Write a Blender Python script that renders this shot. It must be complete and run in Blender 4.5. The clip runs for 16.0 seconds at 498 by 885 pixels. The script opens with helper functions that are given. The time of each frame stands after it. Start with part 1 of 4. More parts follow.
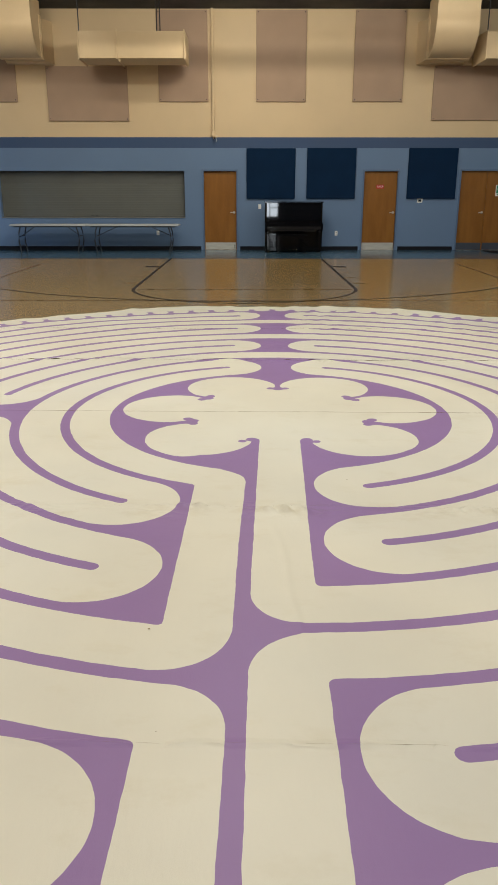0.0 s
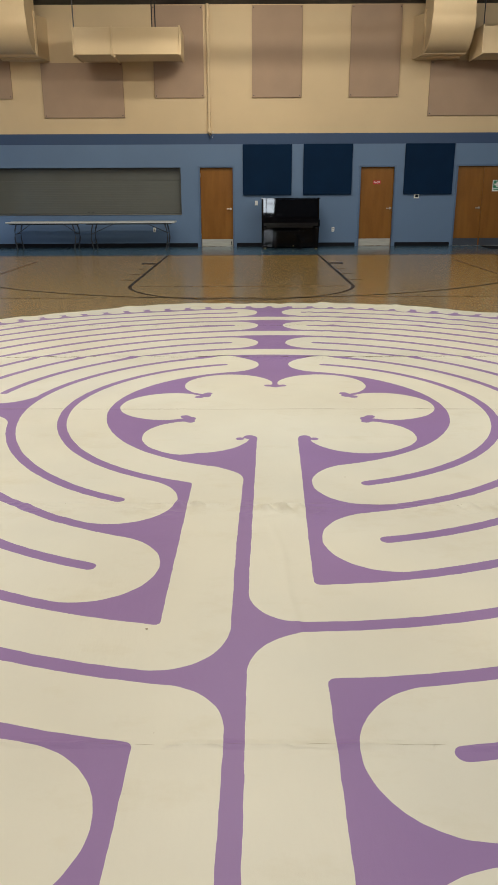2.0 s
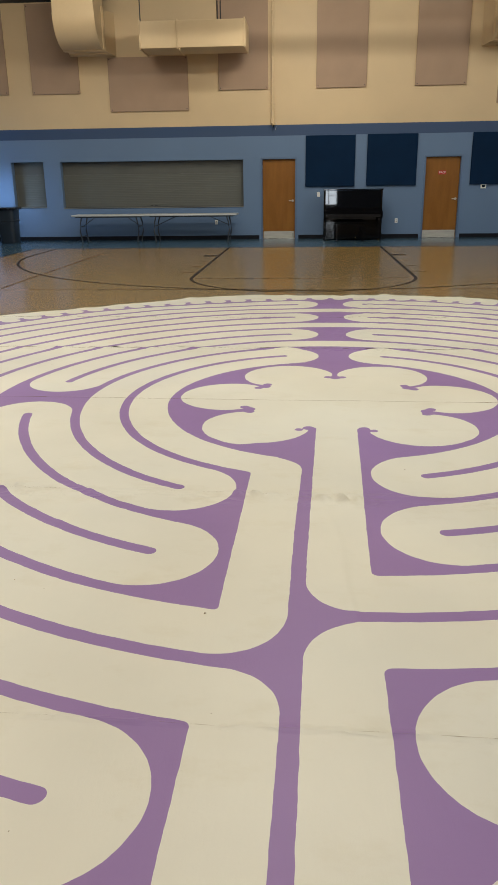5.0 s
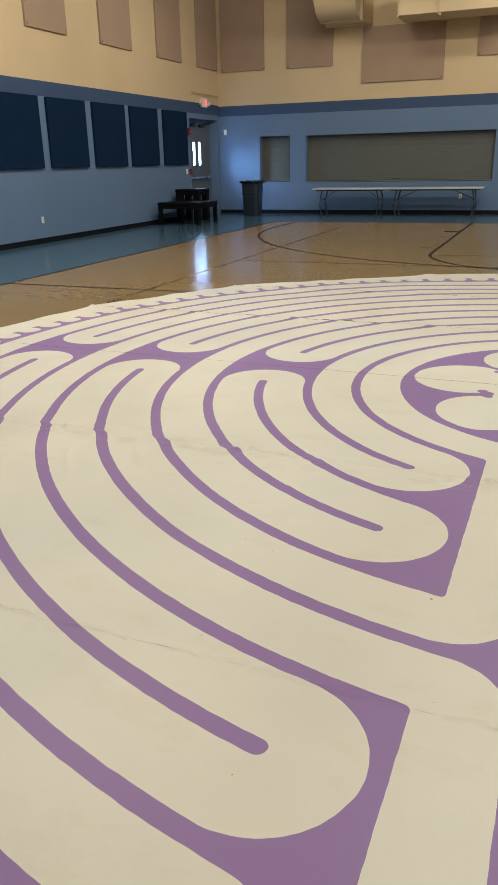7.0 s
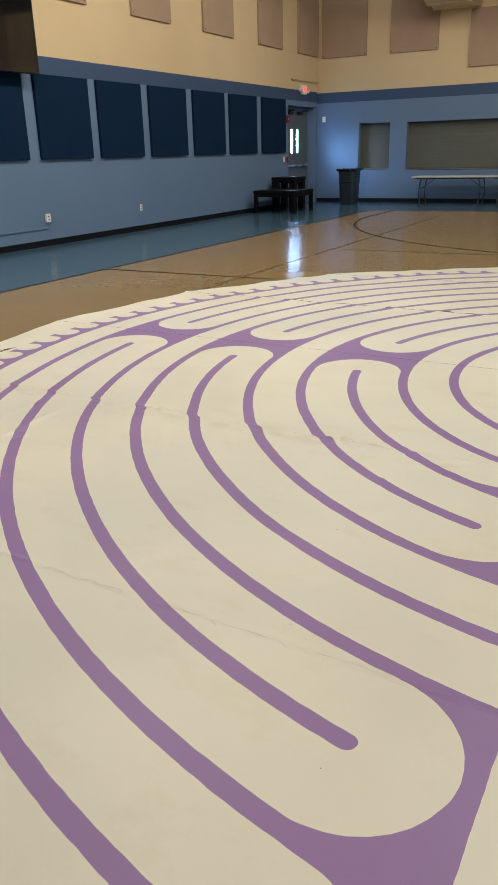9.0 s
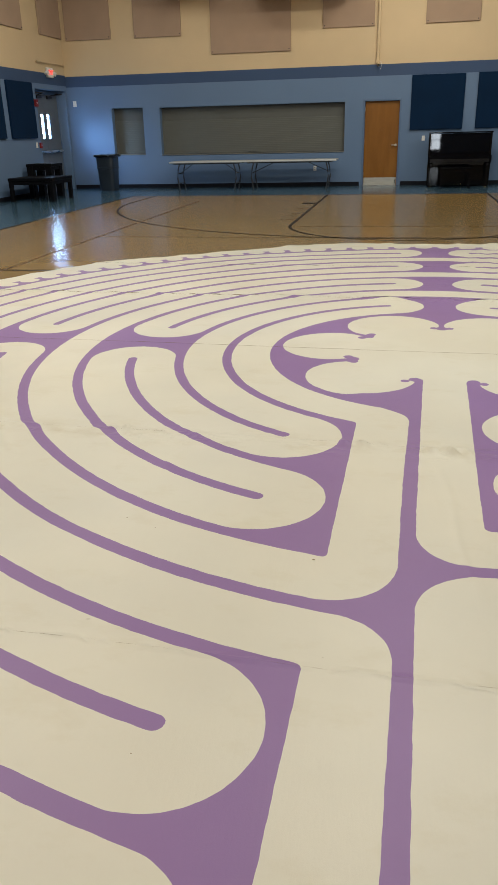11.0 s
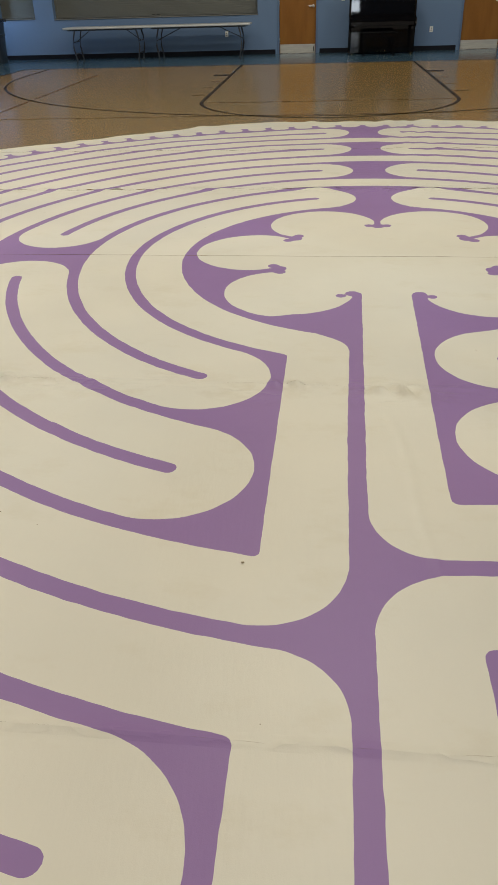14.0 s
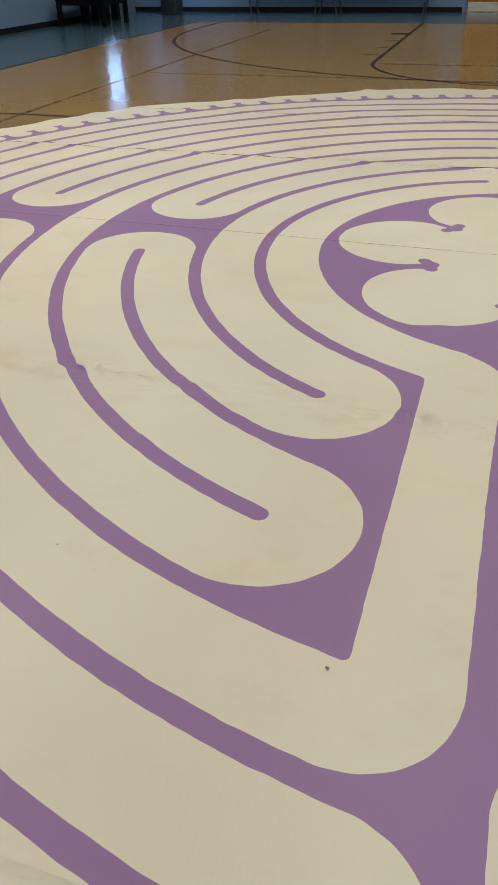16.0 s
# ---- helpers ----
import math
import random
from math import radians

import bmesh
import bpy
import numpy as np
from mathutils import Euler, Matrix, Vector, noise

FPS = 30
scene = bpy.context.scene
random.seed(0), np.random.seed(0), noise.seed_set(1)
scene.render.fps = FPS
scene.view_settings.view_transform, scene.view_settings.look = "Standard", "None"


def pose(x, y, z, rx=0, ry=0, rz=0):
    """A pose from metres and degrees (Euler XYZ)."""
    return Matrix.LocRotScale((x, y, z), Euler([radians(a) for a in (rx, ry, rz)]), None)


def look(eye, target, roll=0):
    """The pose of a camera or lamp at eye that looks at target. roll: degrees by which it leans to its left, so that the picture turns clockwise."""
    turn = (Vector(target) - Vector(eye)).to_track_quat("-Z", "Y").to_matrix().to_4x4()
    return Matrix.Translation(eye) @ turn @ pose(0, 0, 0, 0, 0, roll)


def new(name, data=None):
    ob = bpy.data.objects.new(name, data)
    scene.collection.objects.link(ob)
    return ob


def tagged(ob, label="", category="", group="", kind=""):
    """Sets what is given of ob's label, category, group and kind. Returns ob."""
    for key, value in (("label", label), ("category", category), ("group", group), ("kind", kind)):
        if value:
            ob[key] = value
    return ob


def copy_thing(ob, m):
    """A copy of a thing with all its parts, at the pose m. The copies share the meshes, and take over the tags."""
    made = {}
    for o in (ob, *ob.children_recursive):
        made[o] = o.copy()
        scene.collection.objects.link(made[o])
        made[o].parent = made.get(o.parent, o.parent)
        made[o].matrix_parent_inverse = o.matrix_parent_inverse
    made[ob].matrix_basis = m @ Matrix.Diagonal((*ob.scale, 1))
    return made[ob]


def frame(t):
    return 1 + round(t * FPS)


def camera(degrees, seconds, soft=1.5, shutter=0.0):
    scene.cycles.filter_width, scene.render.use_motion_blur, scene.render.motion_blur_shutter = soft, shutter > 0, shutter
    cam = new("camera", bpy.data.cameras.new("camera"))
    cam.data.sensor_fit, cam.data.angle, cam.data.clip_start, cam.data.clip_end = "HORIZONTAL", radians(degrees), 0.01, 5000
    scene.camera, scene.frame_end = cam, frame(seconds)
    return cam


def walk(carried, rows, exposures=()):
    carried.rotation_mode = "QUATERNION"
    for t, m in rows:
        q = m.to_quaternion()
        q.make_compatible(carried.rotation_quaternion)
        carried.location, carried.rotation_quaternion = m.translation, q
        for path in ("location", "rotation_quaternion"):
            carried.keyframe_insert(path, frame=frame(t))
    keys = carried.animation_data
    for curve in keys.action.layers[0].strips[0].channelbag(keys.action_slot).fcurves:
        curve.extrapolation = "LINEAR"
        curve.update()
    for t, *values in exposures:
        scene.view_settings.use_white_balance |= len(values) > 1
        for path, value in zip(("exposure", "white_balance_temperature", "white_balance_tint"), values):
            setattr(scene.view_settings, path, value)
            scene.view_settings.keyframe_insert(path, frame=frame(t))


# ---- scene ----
cam = camera(37.14, 16.0, soft=0.9)
ROWS = [
    (0.0, -0.218, -5.176, 1.498, 71.53, -0.04, 0.04),
    (0.5, -0.212, -5.166, 1.501, 71.64, 0.10, 0.28),
    (1.0, -0.208, -5.164, 1.502, 71.58, 0.25, 0.32),
    (1.5, -0.204, -5.153, 1.498, 71.45, 0.37, 0.04),
    (2.0, -0.215, -5.156, 1.497, 71.28, 0.24, -0.21),
    (2.5, -0.211, -5.158, 1.494, 71.23, 0.30, -0.35),
    (3.0, -0.210, -5.164, 1.501, 71.18, 0.39, -0.39),
    (3.2, -0.210, -5.171, 1.506, 71.15, 0.40, -0.37),
    (3.7, -0.211, -5.176, 1.506, 71.10, 0.49, -0.21),
    (4.1, -0.213, -5.178, 1.502, 71.05, 0.56, 0.37),
    (4.5, -0.217, -5.180, 1.496, 70.97, 0.63, 1.57),
    (4.9, -0.223, -5.181, 1.490, 70.82, 0.70, 3.64),
    (5.3, -0.233, -5.181, 1.486, 70.58, 0.75, 6.78),
    (5.5, -0.247, -5.178, 1.479, 70.47, 0.72, 8.80),
    (6.0, -0.274, -5.179, 1.475, 70.05, 0.81, 13.36),
    (6.5, -0.304, -5.180, 1.473, 69.66, 0.77, 17.49),
    (7.0, -0.321, -5.181, 1.477, 69.22, 1.15, 21.61),
    (7.5, -0.348, -5.184, 1.472, 68.81, 1.09, 25.39),
    (8.0, -0.373, -5.183, 1.467, 68.50, 1.18, 28.15),
    (8.2, -0.381, -5.158, 1.452, 68.48, 1.29, 29.04),
    (8.7, -0.381, -5.160, 1.451, 68.48, 1.40, 29.65),
    (9.1, -0.368, -5.171, 1.455, 68.68, 1.43, 27.83),
    (9.5, -0.352, -5.185, 1.461, 68.85, 1.42, 24.70),
    (9.9, -0.337, -5.195, 1.466, 68.82, 1.40, 20.95),
    (10.3, -0.330, -5.196, 1.467, 68.41, 1.37, 17.25),
    (10.5, -0.322, -5.193, 1.467, 68.16, 1.37, 15.32),
    (11.0, -0.326, -5.175, 1.458, 67.23, 1.31, 11.22),
    (11.5, -0.339, -5.145, 1.439, 65.82, 1.70, 8.38),
    (12.0, -0.335, -5.067, 1.415, 63.95, 1.84, 6.71),
    (12.5, -0.344, -4.905, 1.415, 62.17, 1.82, 5.86),
    (13.0, -0.334, -4.758, 1.409, 60.65, 1.65, 5.35),
    (13.5, -0.346, -4.656, 1.385, 59.48, 1.60, 4.90),
    (14.0, -0.384, -4.462, 1.400, 58.61, 1.53, 4.99),
    (14.5, -0.412, -4.322, 1.395, 58.05, 1.63, 5.18),
    (15.0, -0.403, -4.184, 1.370, 56.90, 1.52, 7.55),
    (15.5, -0.381, -4.018, 1.363, 55.82, 0.95, 12.54),
    (16.0, -0.400, -3.944, 1.353, 56.25, 0.97, 17.22),
]
walk(cam, [(t, pose(x, y, z, rx, ry, rz)) for t, x, y, z, rx, ry, rz in ROWS],
     exposures=[(0.0, -0.03), (3.0, -0.04), (5.5, -0.09), (11.0, -0.09), (13.0, -0.15), (14.0, -0.24), (16.0, -0.33)])

# ---------------------------------------------------------------- light
FAR, LEFT, RIGHT, BACK, TOP = 16.714, -9.95, 9.40, -10.4, 6.10

world = bpy.data.worlds.new("hall_world")
scene.world = world
world.use_nodes = True
world.node_tree.nodes["Background"].inputs[0].default_value = (0.55, 0.70, 1.0, 1)
world.node_tree.nodes["Background"].inputs[1].default_value = 0.3


def area_lamp(name, m, sx, sy, watts, colour):
    data = bpy.data.lights.new(name, "AREA")
    data.shape, data.size, data.size_y, data.energy, data.color = "RECTANGLE", sx, sy, watts, colour
    ob = new(name, data)
    ob.matrix_world = m
    return ob


WARM, NEUTRAL, ROSY = (1.0, 0.94, 0.815), (0.985, 0.955, 0.838), (1.0, 0.912, 0.80)
for lx in (-5.2, -0.3, 4.6):
    # the two rows by the far wall are tilted towards it
    area_lamp("ceiling_lamp", pose(lx, 13.0, 5.92, 40), 1.2, 0.30, 66 if lx == -0.3 else 30, WARM)
    area_lamp("ceiling_lamp", pose(lx, 10.5, 5.95, 46), 3.4, 0.12, 120 if lx == -0.3 else 22, WARM)
    for ly, watts in ((5.4, 98), (0.6, 140), (-4.2, 60), (-8.4, 15)):
        area_lamp("ceiling_lamp", pose(lx, ly, 5.95), 0.35, 1.2, watts * {(-5.2, 5.4): 0.55, (-5.2, -4.2): 1.35}.get((lx, ly), 1), NEUTRAL if ly in (0.6, 5.4) else ROSY)
# unseen row, turned to the left wall to brighten it
for ly in (1.5, 6.5, 11.5):
    area_lamp("ceiling_lamp", pose(-5.6, ly, 5.95, 0, 44), 0.35, 1.2, 90 if ly == 11.5 else 125, WARM)

# added lamp without a known fixture, lifts the right of the far wall
area_lamp("ceiling_lamp", pose(7.6, 6.0, 5.95, 56), 1.2, 0.35, 150, (0.94, 0.97, 0.96))

# ---------------------------------------------------------------- materials


def nodes_of(name):
    m = bpy.data.materials.new(name)
    m.use_nodes = True
    nt = m.node_tree
    return m, nt, nt.nodes["Principled BSDF"]


def surface(name, colour, rough=0.6, vary=0.12, scale=3.0, fine=60.0, bump=0.0, metal=0.0, coat=0.0,
            stretch=(1, 1, 1), second=None, spec=0.5, spread=0.08):
    """A paint, plastic, cloth or metal: two scales of colour change, uneven gloss, fine relief."""
    m, nt, bsdf = nodes_of(name)
    n, link = nt.nodes, nt.links
    tc = n.new("ShaderNodeTexCoord")
    mp = n.new("ShaderNodeMapping")
    mp.inputs["Scale"].default_value = stretch
    link.new(tc.outputs["Object"], mp.inputs["Vector"])
    big = n.new("ShaderNodeTexNoise")
    big.inputs["Scale"].default_value, big.inputs["Detail"].default_value = scale, 5
    small = n.new("ShaderNodeTexNoise")
    small.inputs["Scale"].default_value, small.inputs["Detail"].default_value = fine, 4
    for t in (big, small):
        link.new(mp.outputs["Vector"], t.inputs["Vector"])
    mix = n.new("ShaderNodeMath")
    mix.operation = "MULTIPLY_ADD"
    mix.inputs[1].default_value = 0.35
    link.new(small.outputs["Fac"], mix.inputs[0])
    link.new(big.outputs["Fac"], mix.inputs[2])
    ramp = n.new("ShaderNodeValToRGB")
    c2 = second or tuple(c * (1 - vary) for c in colour)
    c1 = colour if second else tuple(min(1, c * (1 + vary)) for c in colour)
    ramp.color_ramp.elements[0].position, ramp.color_ramp.elements[1].position = 0.45, 0.90
    ramp.color_ramp.elements[0].color, ramp.color_ramp.elements[1].color = (*c2, 1), (*c1, 1)
    link.new(mix.outputs[0], ramp.inputs[0])
    link.new(ramp.outputs[0], bsdf.inputs["Base Color"])
    rr = n.new("ShaderNodeMapRange")
    rr.inputs["From Min"].default_value, rr.inputs["From Max"].default_value = 0.3, 0.7
    rr.inputs["To Min"].default_value, rr.inputs["To Max"].default_value = max(0.02, rough - spread), min(1, rough + spread)
    link.new(big.outputs["Fac"], rr.inputs["Value"])
    link.new(rr.outputs[0], bsdf.inputs["Roughness"])
    bsdf.inputs["Metallic"].default_value = metal
    bsdf.inputs["Coat Weight"].default_value = coat
    bsdf.inputs["Specular IOR Level"].default_value = spec
    if bump:
        bp = n.new("ShaderNodeBump")
        bp.inputs["Strength"].default_value, bp.inputs["Distance"].default_value = 0.6, bump
        link.new(small.outputs["Fac"], bp.inputs["Height"])
        link.new(bp.outputs[0], bsdf.inputs["Normal"])
    return m


def glow(name, colour, strength):
    m, nt, bsdf = nodes_of(name)
    bsdf.inputs["Base Color"].default_value = (*colour, 1)
    bsdf.inputs["Emission Color"].default_value = (*colour, 1)
    bsdf.inputs["Emission Strength"].default_value = strength
    return m


def block_wall(name, colour, vary=0.05):
    """Painted wall: soft roller marks and faint panel joints."""
    return surface(name, colour, rough=0.65, vary=vary, scale=0.8, fine=140, bump=0.0015, spec=0.3)


M = {}
M["tan_wall"] = block_wall("tan_wall_paint", (0.65, 0.497, 0.302))
M["blue_wall"] = block_wall("blue_wall_paint", (0.133, 0.206, 0.330))
M["band"] = block_wall("dark_blue_band_paint", (0.046, 0.082, 0.165))
M["black_base"] = surface("black_vinyl_base", (0.008, 0.009, 0.014), rough=0.6, spec=0.15)
M["ceiling"] = surface("dark_roof_deck", (0.012, 0.016, 0.022), rough=0.7, scale=1.2)
M["tan_panel"] = surface("taupe_acoustic_fabric", (0.385, 0.268, 0.185), rough=0.9, vary=0.07, scale=1.5, fine=260, bump=0.002)
M["navy_panel"] = surface("navy_acoustic_fabric", (0.0055, 0.020, 0.052), rough=0.95, vary=0.15, scale=1.5, fine=300, bump=0.002, spec=0.08)
M["duct"] = surface("cream_painted_duct", (0.64, 0.485, 0.285), rough=0.58, vary=0.06, scale=1.2, fine=40)
M["court"] = surface("honey_vinyl_court_floor", (0.325, 0.212, 0.082), rough=0.19, vary=0.07, scale=0.5, fine=9, spec=0.5, spread=0.005)
M["border"] = surface("teal_blue_vinyl_floor", (0.060, 0.118, 0.170), rough=0.19, vary=0.08, scale=0.6, fine=9, spread=0.015)
M["line"] = surface("dark_court_line_paint", (0.022, 0.016, 0.014), rough=0.35, vary=0.3, scale=4, spec=0.2)
M["thin_line"] = surface("brown_court_line_paint", (0.13, 0.065, 0.028), rough=0.3, vary=0.3, scale=4)
M["door"] = surface("oak_door_veneer", (0.285, 0.118, 0.018), rough=0.42, spec=0.3, second=(0.215, 0.082, 0.011), scale=1.6, fine=26, stretch=(4, 4, 0.7))
M["door_frame"] = surface("blue_painted_steel_frame", (0.100, 0.160, 0.265), rough=0.4, vary=0.05)
M["steel"] = surface("brushed_steel", (0.62, 0.62, 0.60), rough=0.30, metal=1.0, vary=0.10, fine=80, stretch=(1, 1, 12))
M["kick_dark"] = surface("dull_blue_grey_plate", (0.045, 0.055, 0.075), rough=0.45, vary=0.15, fine=60)
M["handle"] = surface("satin_nickel", (0.60, 0.56, 0.48), rough=0.28, metal=0.55)
M["green"] = surface("green_sign_print", (0.02, 0.22, 0.11), rough=0.5)
M["mat"] = surface("charcoal_door_mat", (0.016, 0.017, 0.020), rough=0.95, fine=200, bump=0.004, spec=0.1)
M["kick"] = surface("scuffed_steel_plate", (0.50, 0.49, 0.44), rough=0.42, metal=0.35, vary=0.15, fine=60, stretch=(1, 1, 10))
M["shutter"] = surface("grey_metal_shutter", (0.106, 0.111, 0.098), rough=0.55, metal=0.0, vary=0.08, scale=1.0)
M["shutter_dark"] = surface("grey_shutter_hood", (0.092, 0.096, 0.086), rough=0.5, vary=0.08)
M["sill"] = surface("dull_steel_sill", (0.20, 0.20, 0.19), rough=0.45, metal=0.2, vary=0.08)
M["plastic_white"] = surface("white_moulded_plastic", (0.52, 0.54, 0.54), rough=0.35, vary=0.04)
M["leg"] = surface("grey_tube_steel", (0.040, 0.046, 0.056), rough=0.4, metal=0.2)
M["piano"] = surface("black_polished_lacquer", (0.004, 0.004, 0.005), rough=0.02, vary=0.2, spread=0.008, spec=0.2)
M["brass"] = surface("brass", (0.75, 0.55, 0.22), rough=0.25, metal=1.0)
M["black_wood"] = surface("black_painted_wood", (0.004, 0.004, 0.005), rough=0.5, vary=0.3, fine=50, bump=0.002, spec=0.12)
M["bin"] = surface("slate_grey_plastic", (0.020, 0.030, 0.044), rough=0.42, vary=0.08)
M["bag"] = surface("black_bin_bag", (0.012, 0.014, 0.018), rough=0.25, fine=30, bump=0.01)
M["grey_door"] = surface("grey_painted_steel_door", (0.115, 0.130, 0.145), rough=0.4, vary=0.05)
M["dark_metal"] = surface("dark_metal", (0.03, 0.03, 0.035), rough=0.4, metal=0.6)
M["red"] = surface("red_plastic", (0.50, 0.02, 0.02), rough=0.4)
M["alarm_red"] = surface("dull_red_enamel", (0.20, 0.012, 0.014), rough=0.45)
M["white_box"] = surface("white_plastic_box", (0.78, 0.78, 0.74), rough=0.4, vary=0.04)
M["screen"] = surface("black_glass_screen", (0.006, 0.006, 0.007), rough=0.08, coat=0.5)
M["paper"] = surface("white_paper", (0.8, 0.8, 0.78), rough=0.8)
M["daylight"] = glow("daylight_behind_glass", (0.34, 0.60, 1.0), 36.0)
M["back_daylight"] = glow("daylight_behind_back_door", (0.82, 0.91, 1.0), 38.0)
M["exit_red"] = glow("lit_red_letters", (1.0, 0.05, 0.03), 2.2)


def canvas_paint(name, colour, dirt, spots, spec=0.5):
    """Painted cotton canvas: weave, soft creases, scuffs and a few dark specks."""
    m, nt, bsdf = nodes_of(name)
    n, link = nt.nodes, nt.links
    tc = n.new("ShaderNodeTexCoord")
    def noise_tex(scale, detail, stretch=(1, 1, 1), rough=0.5):
        mp = n.new("ShaderNodeMapping")
        mp.inputs["Scale"].default_value = stretch
        t = n.new("ShaderNodeTexNoise")
        t.inputs["Scale"].default_value, t.inputs["Detail"].default_value = scale, detail
        t.inputs["Roughness"].default_value = rough
        link.new(tc.outputs["Object"], mp.inputs["Vector"])
        link.new(mp.outputs["Vector"], t.inputs["Vector"])
        return t
    broad = noise_tex(0.9, 6)
    scuff = noise_tex(2.2, 9, (1, 1.8, 1), 0.68)
    speck = noise_tex(7.0, 3)
    weave = noise_tex(420, 2)
    crease = noise_tex(1.6, 7, (2.5, 0.7, 1), 0.6)
    def ramp(src, a, b, ca, cb):
        r = n.new("ShaderNodeValToRGB")
        r.color_ramp.elements[0].position, r.color_ramp.elements[1].position = a, b
        r.color_ramp.elements[0].color, r.color_ramp.elements[1].color = (*ca, 1), (*cb, 1)
        link.new(src.outputs["Fac"], r.inputs[0])
        return r
    def mult(a, b, fac=1.0):
        x = n.new("ShaderNodeMix")
        x.data_type, x.blend_type = "RGBA", "MULTIPLY"
        x.inputs["Factor"].default_value = fac
        link.new(a, x.inputs["A"])
        link.new(b, x.inputs["B"])
        return x.outputs["Result"]
    light = tuple(min(1, c * 1.03) for c in colour)
    deep = tuple(c * 0.93 for c in colour)
    base = ramp(broad, 0.35, 0.65, deep, light).outputs[0]
    dirty = ramp(scuff, 0.54, 0.80, (1, 1, 1), dirt).outputs[0]
    tone = ramp(noise_tex(0.55, 3), 0.35, 0.68, (1.0, 0.975, 0.91), (0.93, 0.945, 0.945)).outputs[0]
    specks = ramp(speck, 0.765, 0.80, (1, 1, 1), spots).outputs[0]
    sep = n.new("ShaderNodeSeparateXYZ")
    link.new(tc.outputs["Object"], sep.inputs[0])
    def math_node(op, a, b):
        k = n.new("ShaderNodeMath")
        k.operation = op
        for i, v in enumerate((a, b)):
            if isinstance(v, (int, float)):
                k.inputs[i].default_value = v
            else:
                link.new(v, k.inputs[i])
        return k.outputs[0]
    away = math_node("ABSOLUTE", math_node("ADD", sep.outputs["Y"], 1.79), 0.0)
    near = math_node("SUBTRACT", 1.0, math_node("MINIMUM", math_node("MULTIPLY", away, 6.5), 1.0))
    blot = noise_tex(5.0, 6, (1, 1.5, 1), 0.6)
    amount = math_node("MULTIPLY", near, math_node("MAXIMUM", math_node("MULTIPLY", math_node("SUBTRACT", blot.outputs["Fac"], 0.49), 2.0), 0.0))
    stain = n.new("ShaderNodeMix")
    stain.data_type = "RGBA"
    link.new(amount, stain.inputs["Factor"])
    stain.inputs["A"].default_value = (1, 1, 1, 1)
    stain.inputs["B"].default_value = (0.70, 0.62, 0.46, 1)
    out = mult(mult(mult(mult(base, tone, 0.8), dirty, 0.5), specks, 0.8), stain.outputs["Result"])
    link.new(out, bsdf.inputs["Base Color"])
    bsdf.inputs["Roughness"].default_value = 0.46
    bsdf.inputs["Specular IOR Level"].default_value = spec
    b1 = n.new("ShaderNodeBump")
    b1.inputs["Strength"].default_value, b1.inputs["Distance"].default_value = 0.5, 0.012
    link.new(crease.outputs["Fac"], b1.inputs["Height"])
    # wrinkles that gather along the joints, in the far part of the cloth and in one long fold
    folds = noise_tex(5.5, 2, (1, 1.9, 1), 0.45)
    ridge = math_node("ABSOLUTE", math_node("MULTIPLY", math_node("SUBTRACT", folds.outputs["Fac"], 0.5), 9.0), 0.0)
    ridge = math_node("POWER", math_node("MAXIMUM", math_node("SUBTRACT", 1.0, ridge), 0.0), 1.6)
    patch = noise_tex(1.7, 2)
    here = math_node("MINIMUM", math_node("MAXIMUM", math_node("MULTIPLY", math_node("SUBTRACT", patch.outputs["Fac"], 0.42), 6.0), 0.15), 1.0)
    def beside(at, width):
        d = math_node("DIVIDE", math_node("ABSOLUTE", math_node("SUBTRACT", sep.outputs["Y"], at), 0.0), width)
        return math_node("MAXIMUM", math_node("SUBTRACT", 1.0, d), 0.0)
    area = math_node("MULTIPLY", math_node("MULTIPLY", beside(-1.77, 0.15), here), 0.5)
    area = math_node("MAXIMUM", area, math_node("MULTIPLY", beside(-3.44, 0.022), 0.35))
    area = math_node("MAXIMUM", area, math_node("MULTIPLY", beside(1.78, 0.22), 1.0))
    side = math_node("MINIMUM", math_node("MAXIMUM", math_node("ADD", sep.outputs["X"], 0.6), 0.25), 1.0)
    far = math_node("MULTIPLY", math_node("MINIMUM", math_node("MAXIMUM", math_node("SUBTRACT", sep.outputs["Y"], 1.7), 0.0), 0.8), side)
    area = math_node("MAXIMUM", area, math_node("MULTIPLY", far, 0.35))
    b3 = n.new("ShaderNodeBump")
    b3.inputs["Strength"].default_value, b3.inputs["Distance"].default_value = 0.7, 0.018
    link.new(math_node("MULTIPLY", ridge, area), b3.inputs["Height"])
    link.new(b1.outputs[0], b3.inputs["Normal"])
    b2 = n.new("ShaderNodeBump")
    b2.inputs["Strength"].default_value, b2.inputs["Distance"].default_value = 0.25, 0.0008
    link.new(weave.outputs["Fac"], b2.inputs["Height"])
    link.new(b3.outputs[0], b2.inputs["Normal"])
    link.new(b2.outputs[0], bsdf.inputs["Normal"])
    return m


M["canvas"] = canvas_paint("cream_canvas", (0.805, 0.772, 0.672), (0.84, 0.79, 0.66), (0.5, 0.45, 0.36))
M["purple"] = canvas_paint("purple_canvas_paint", (0.315, 0.190, 0.432), (0.92, 0.88, 0.92), (0.8, 0.8, 0.8), spec=0.4)

# ---------------------------------------------------------------- mesh helpers


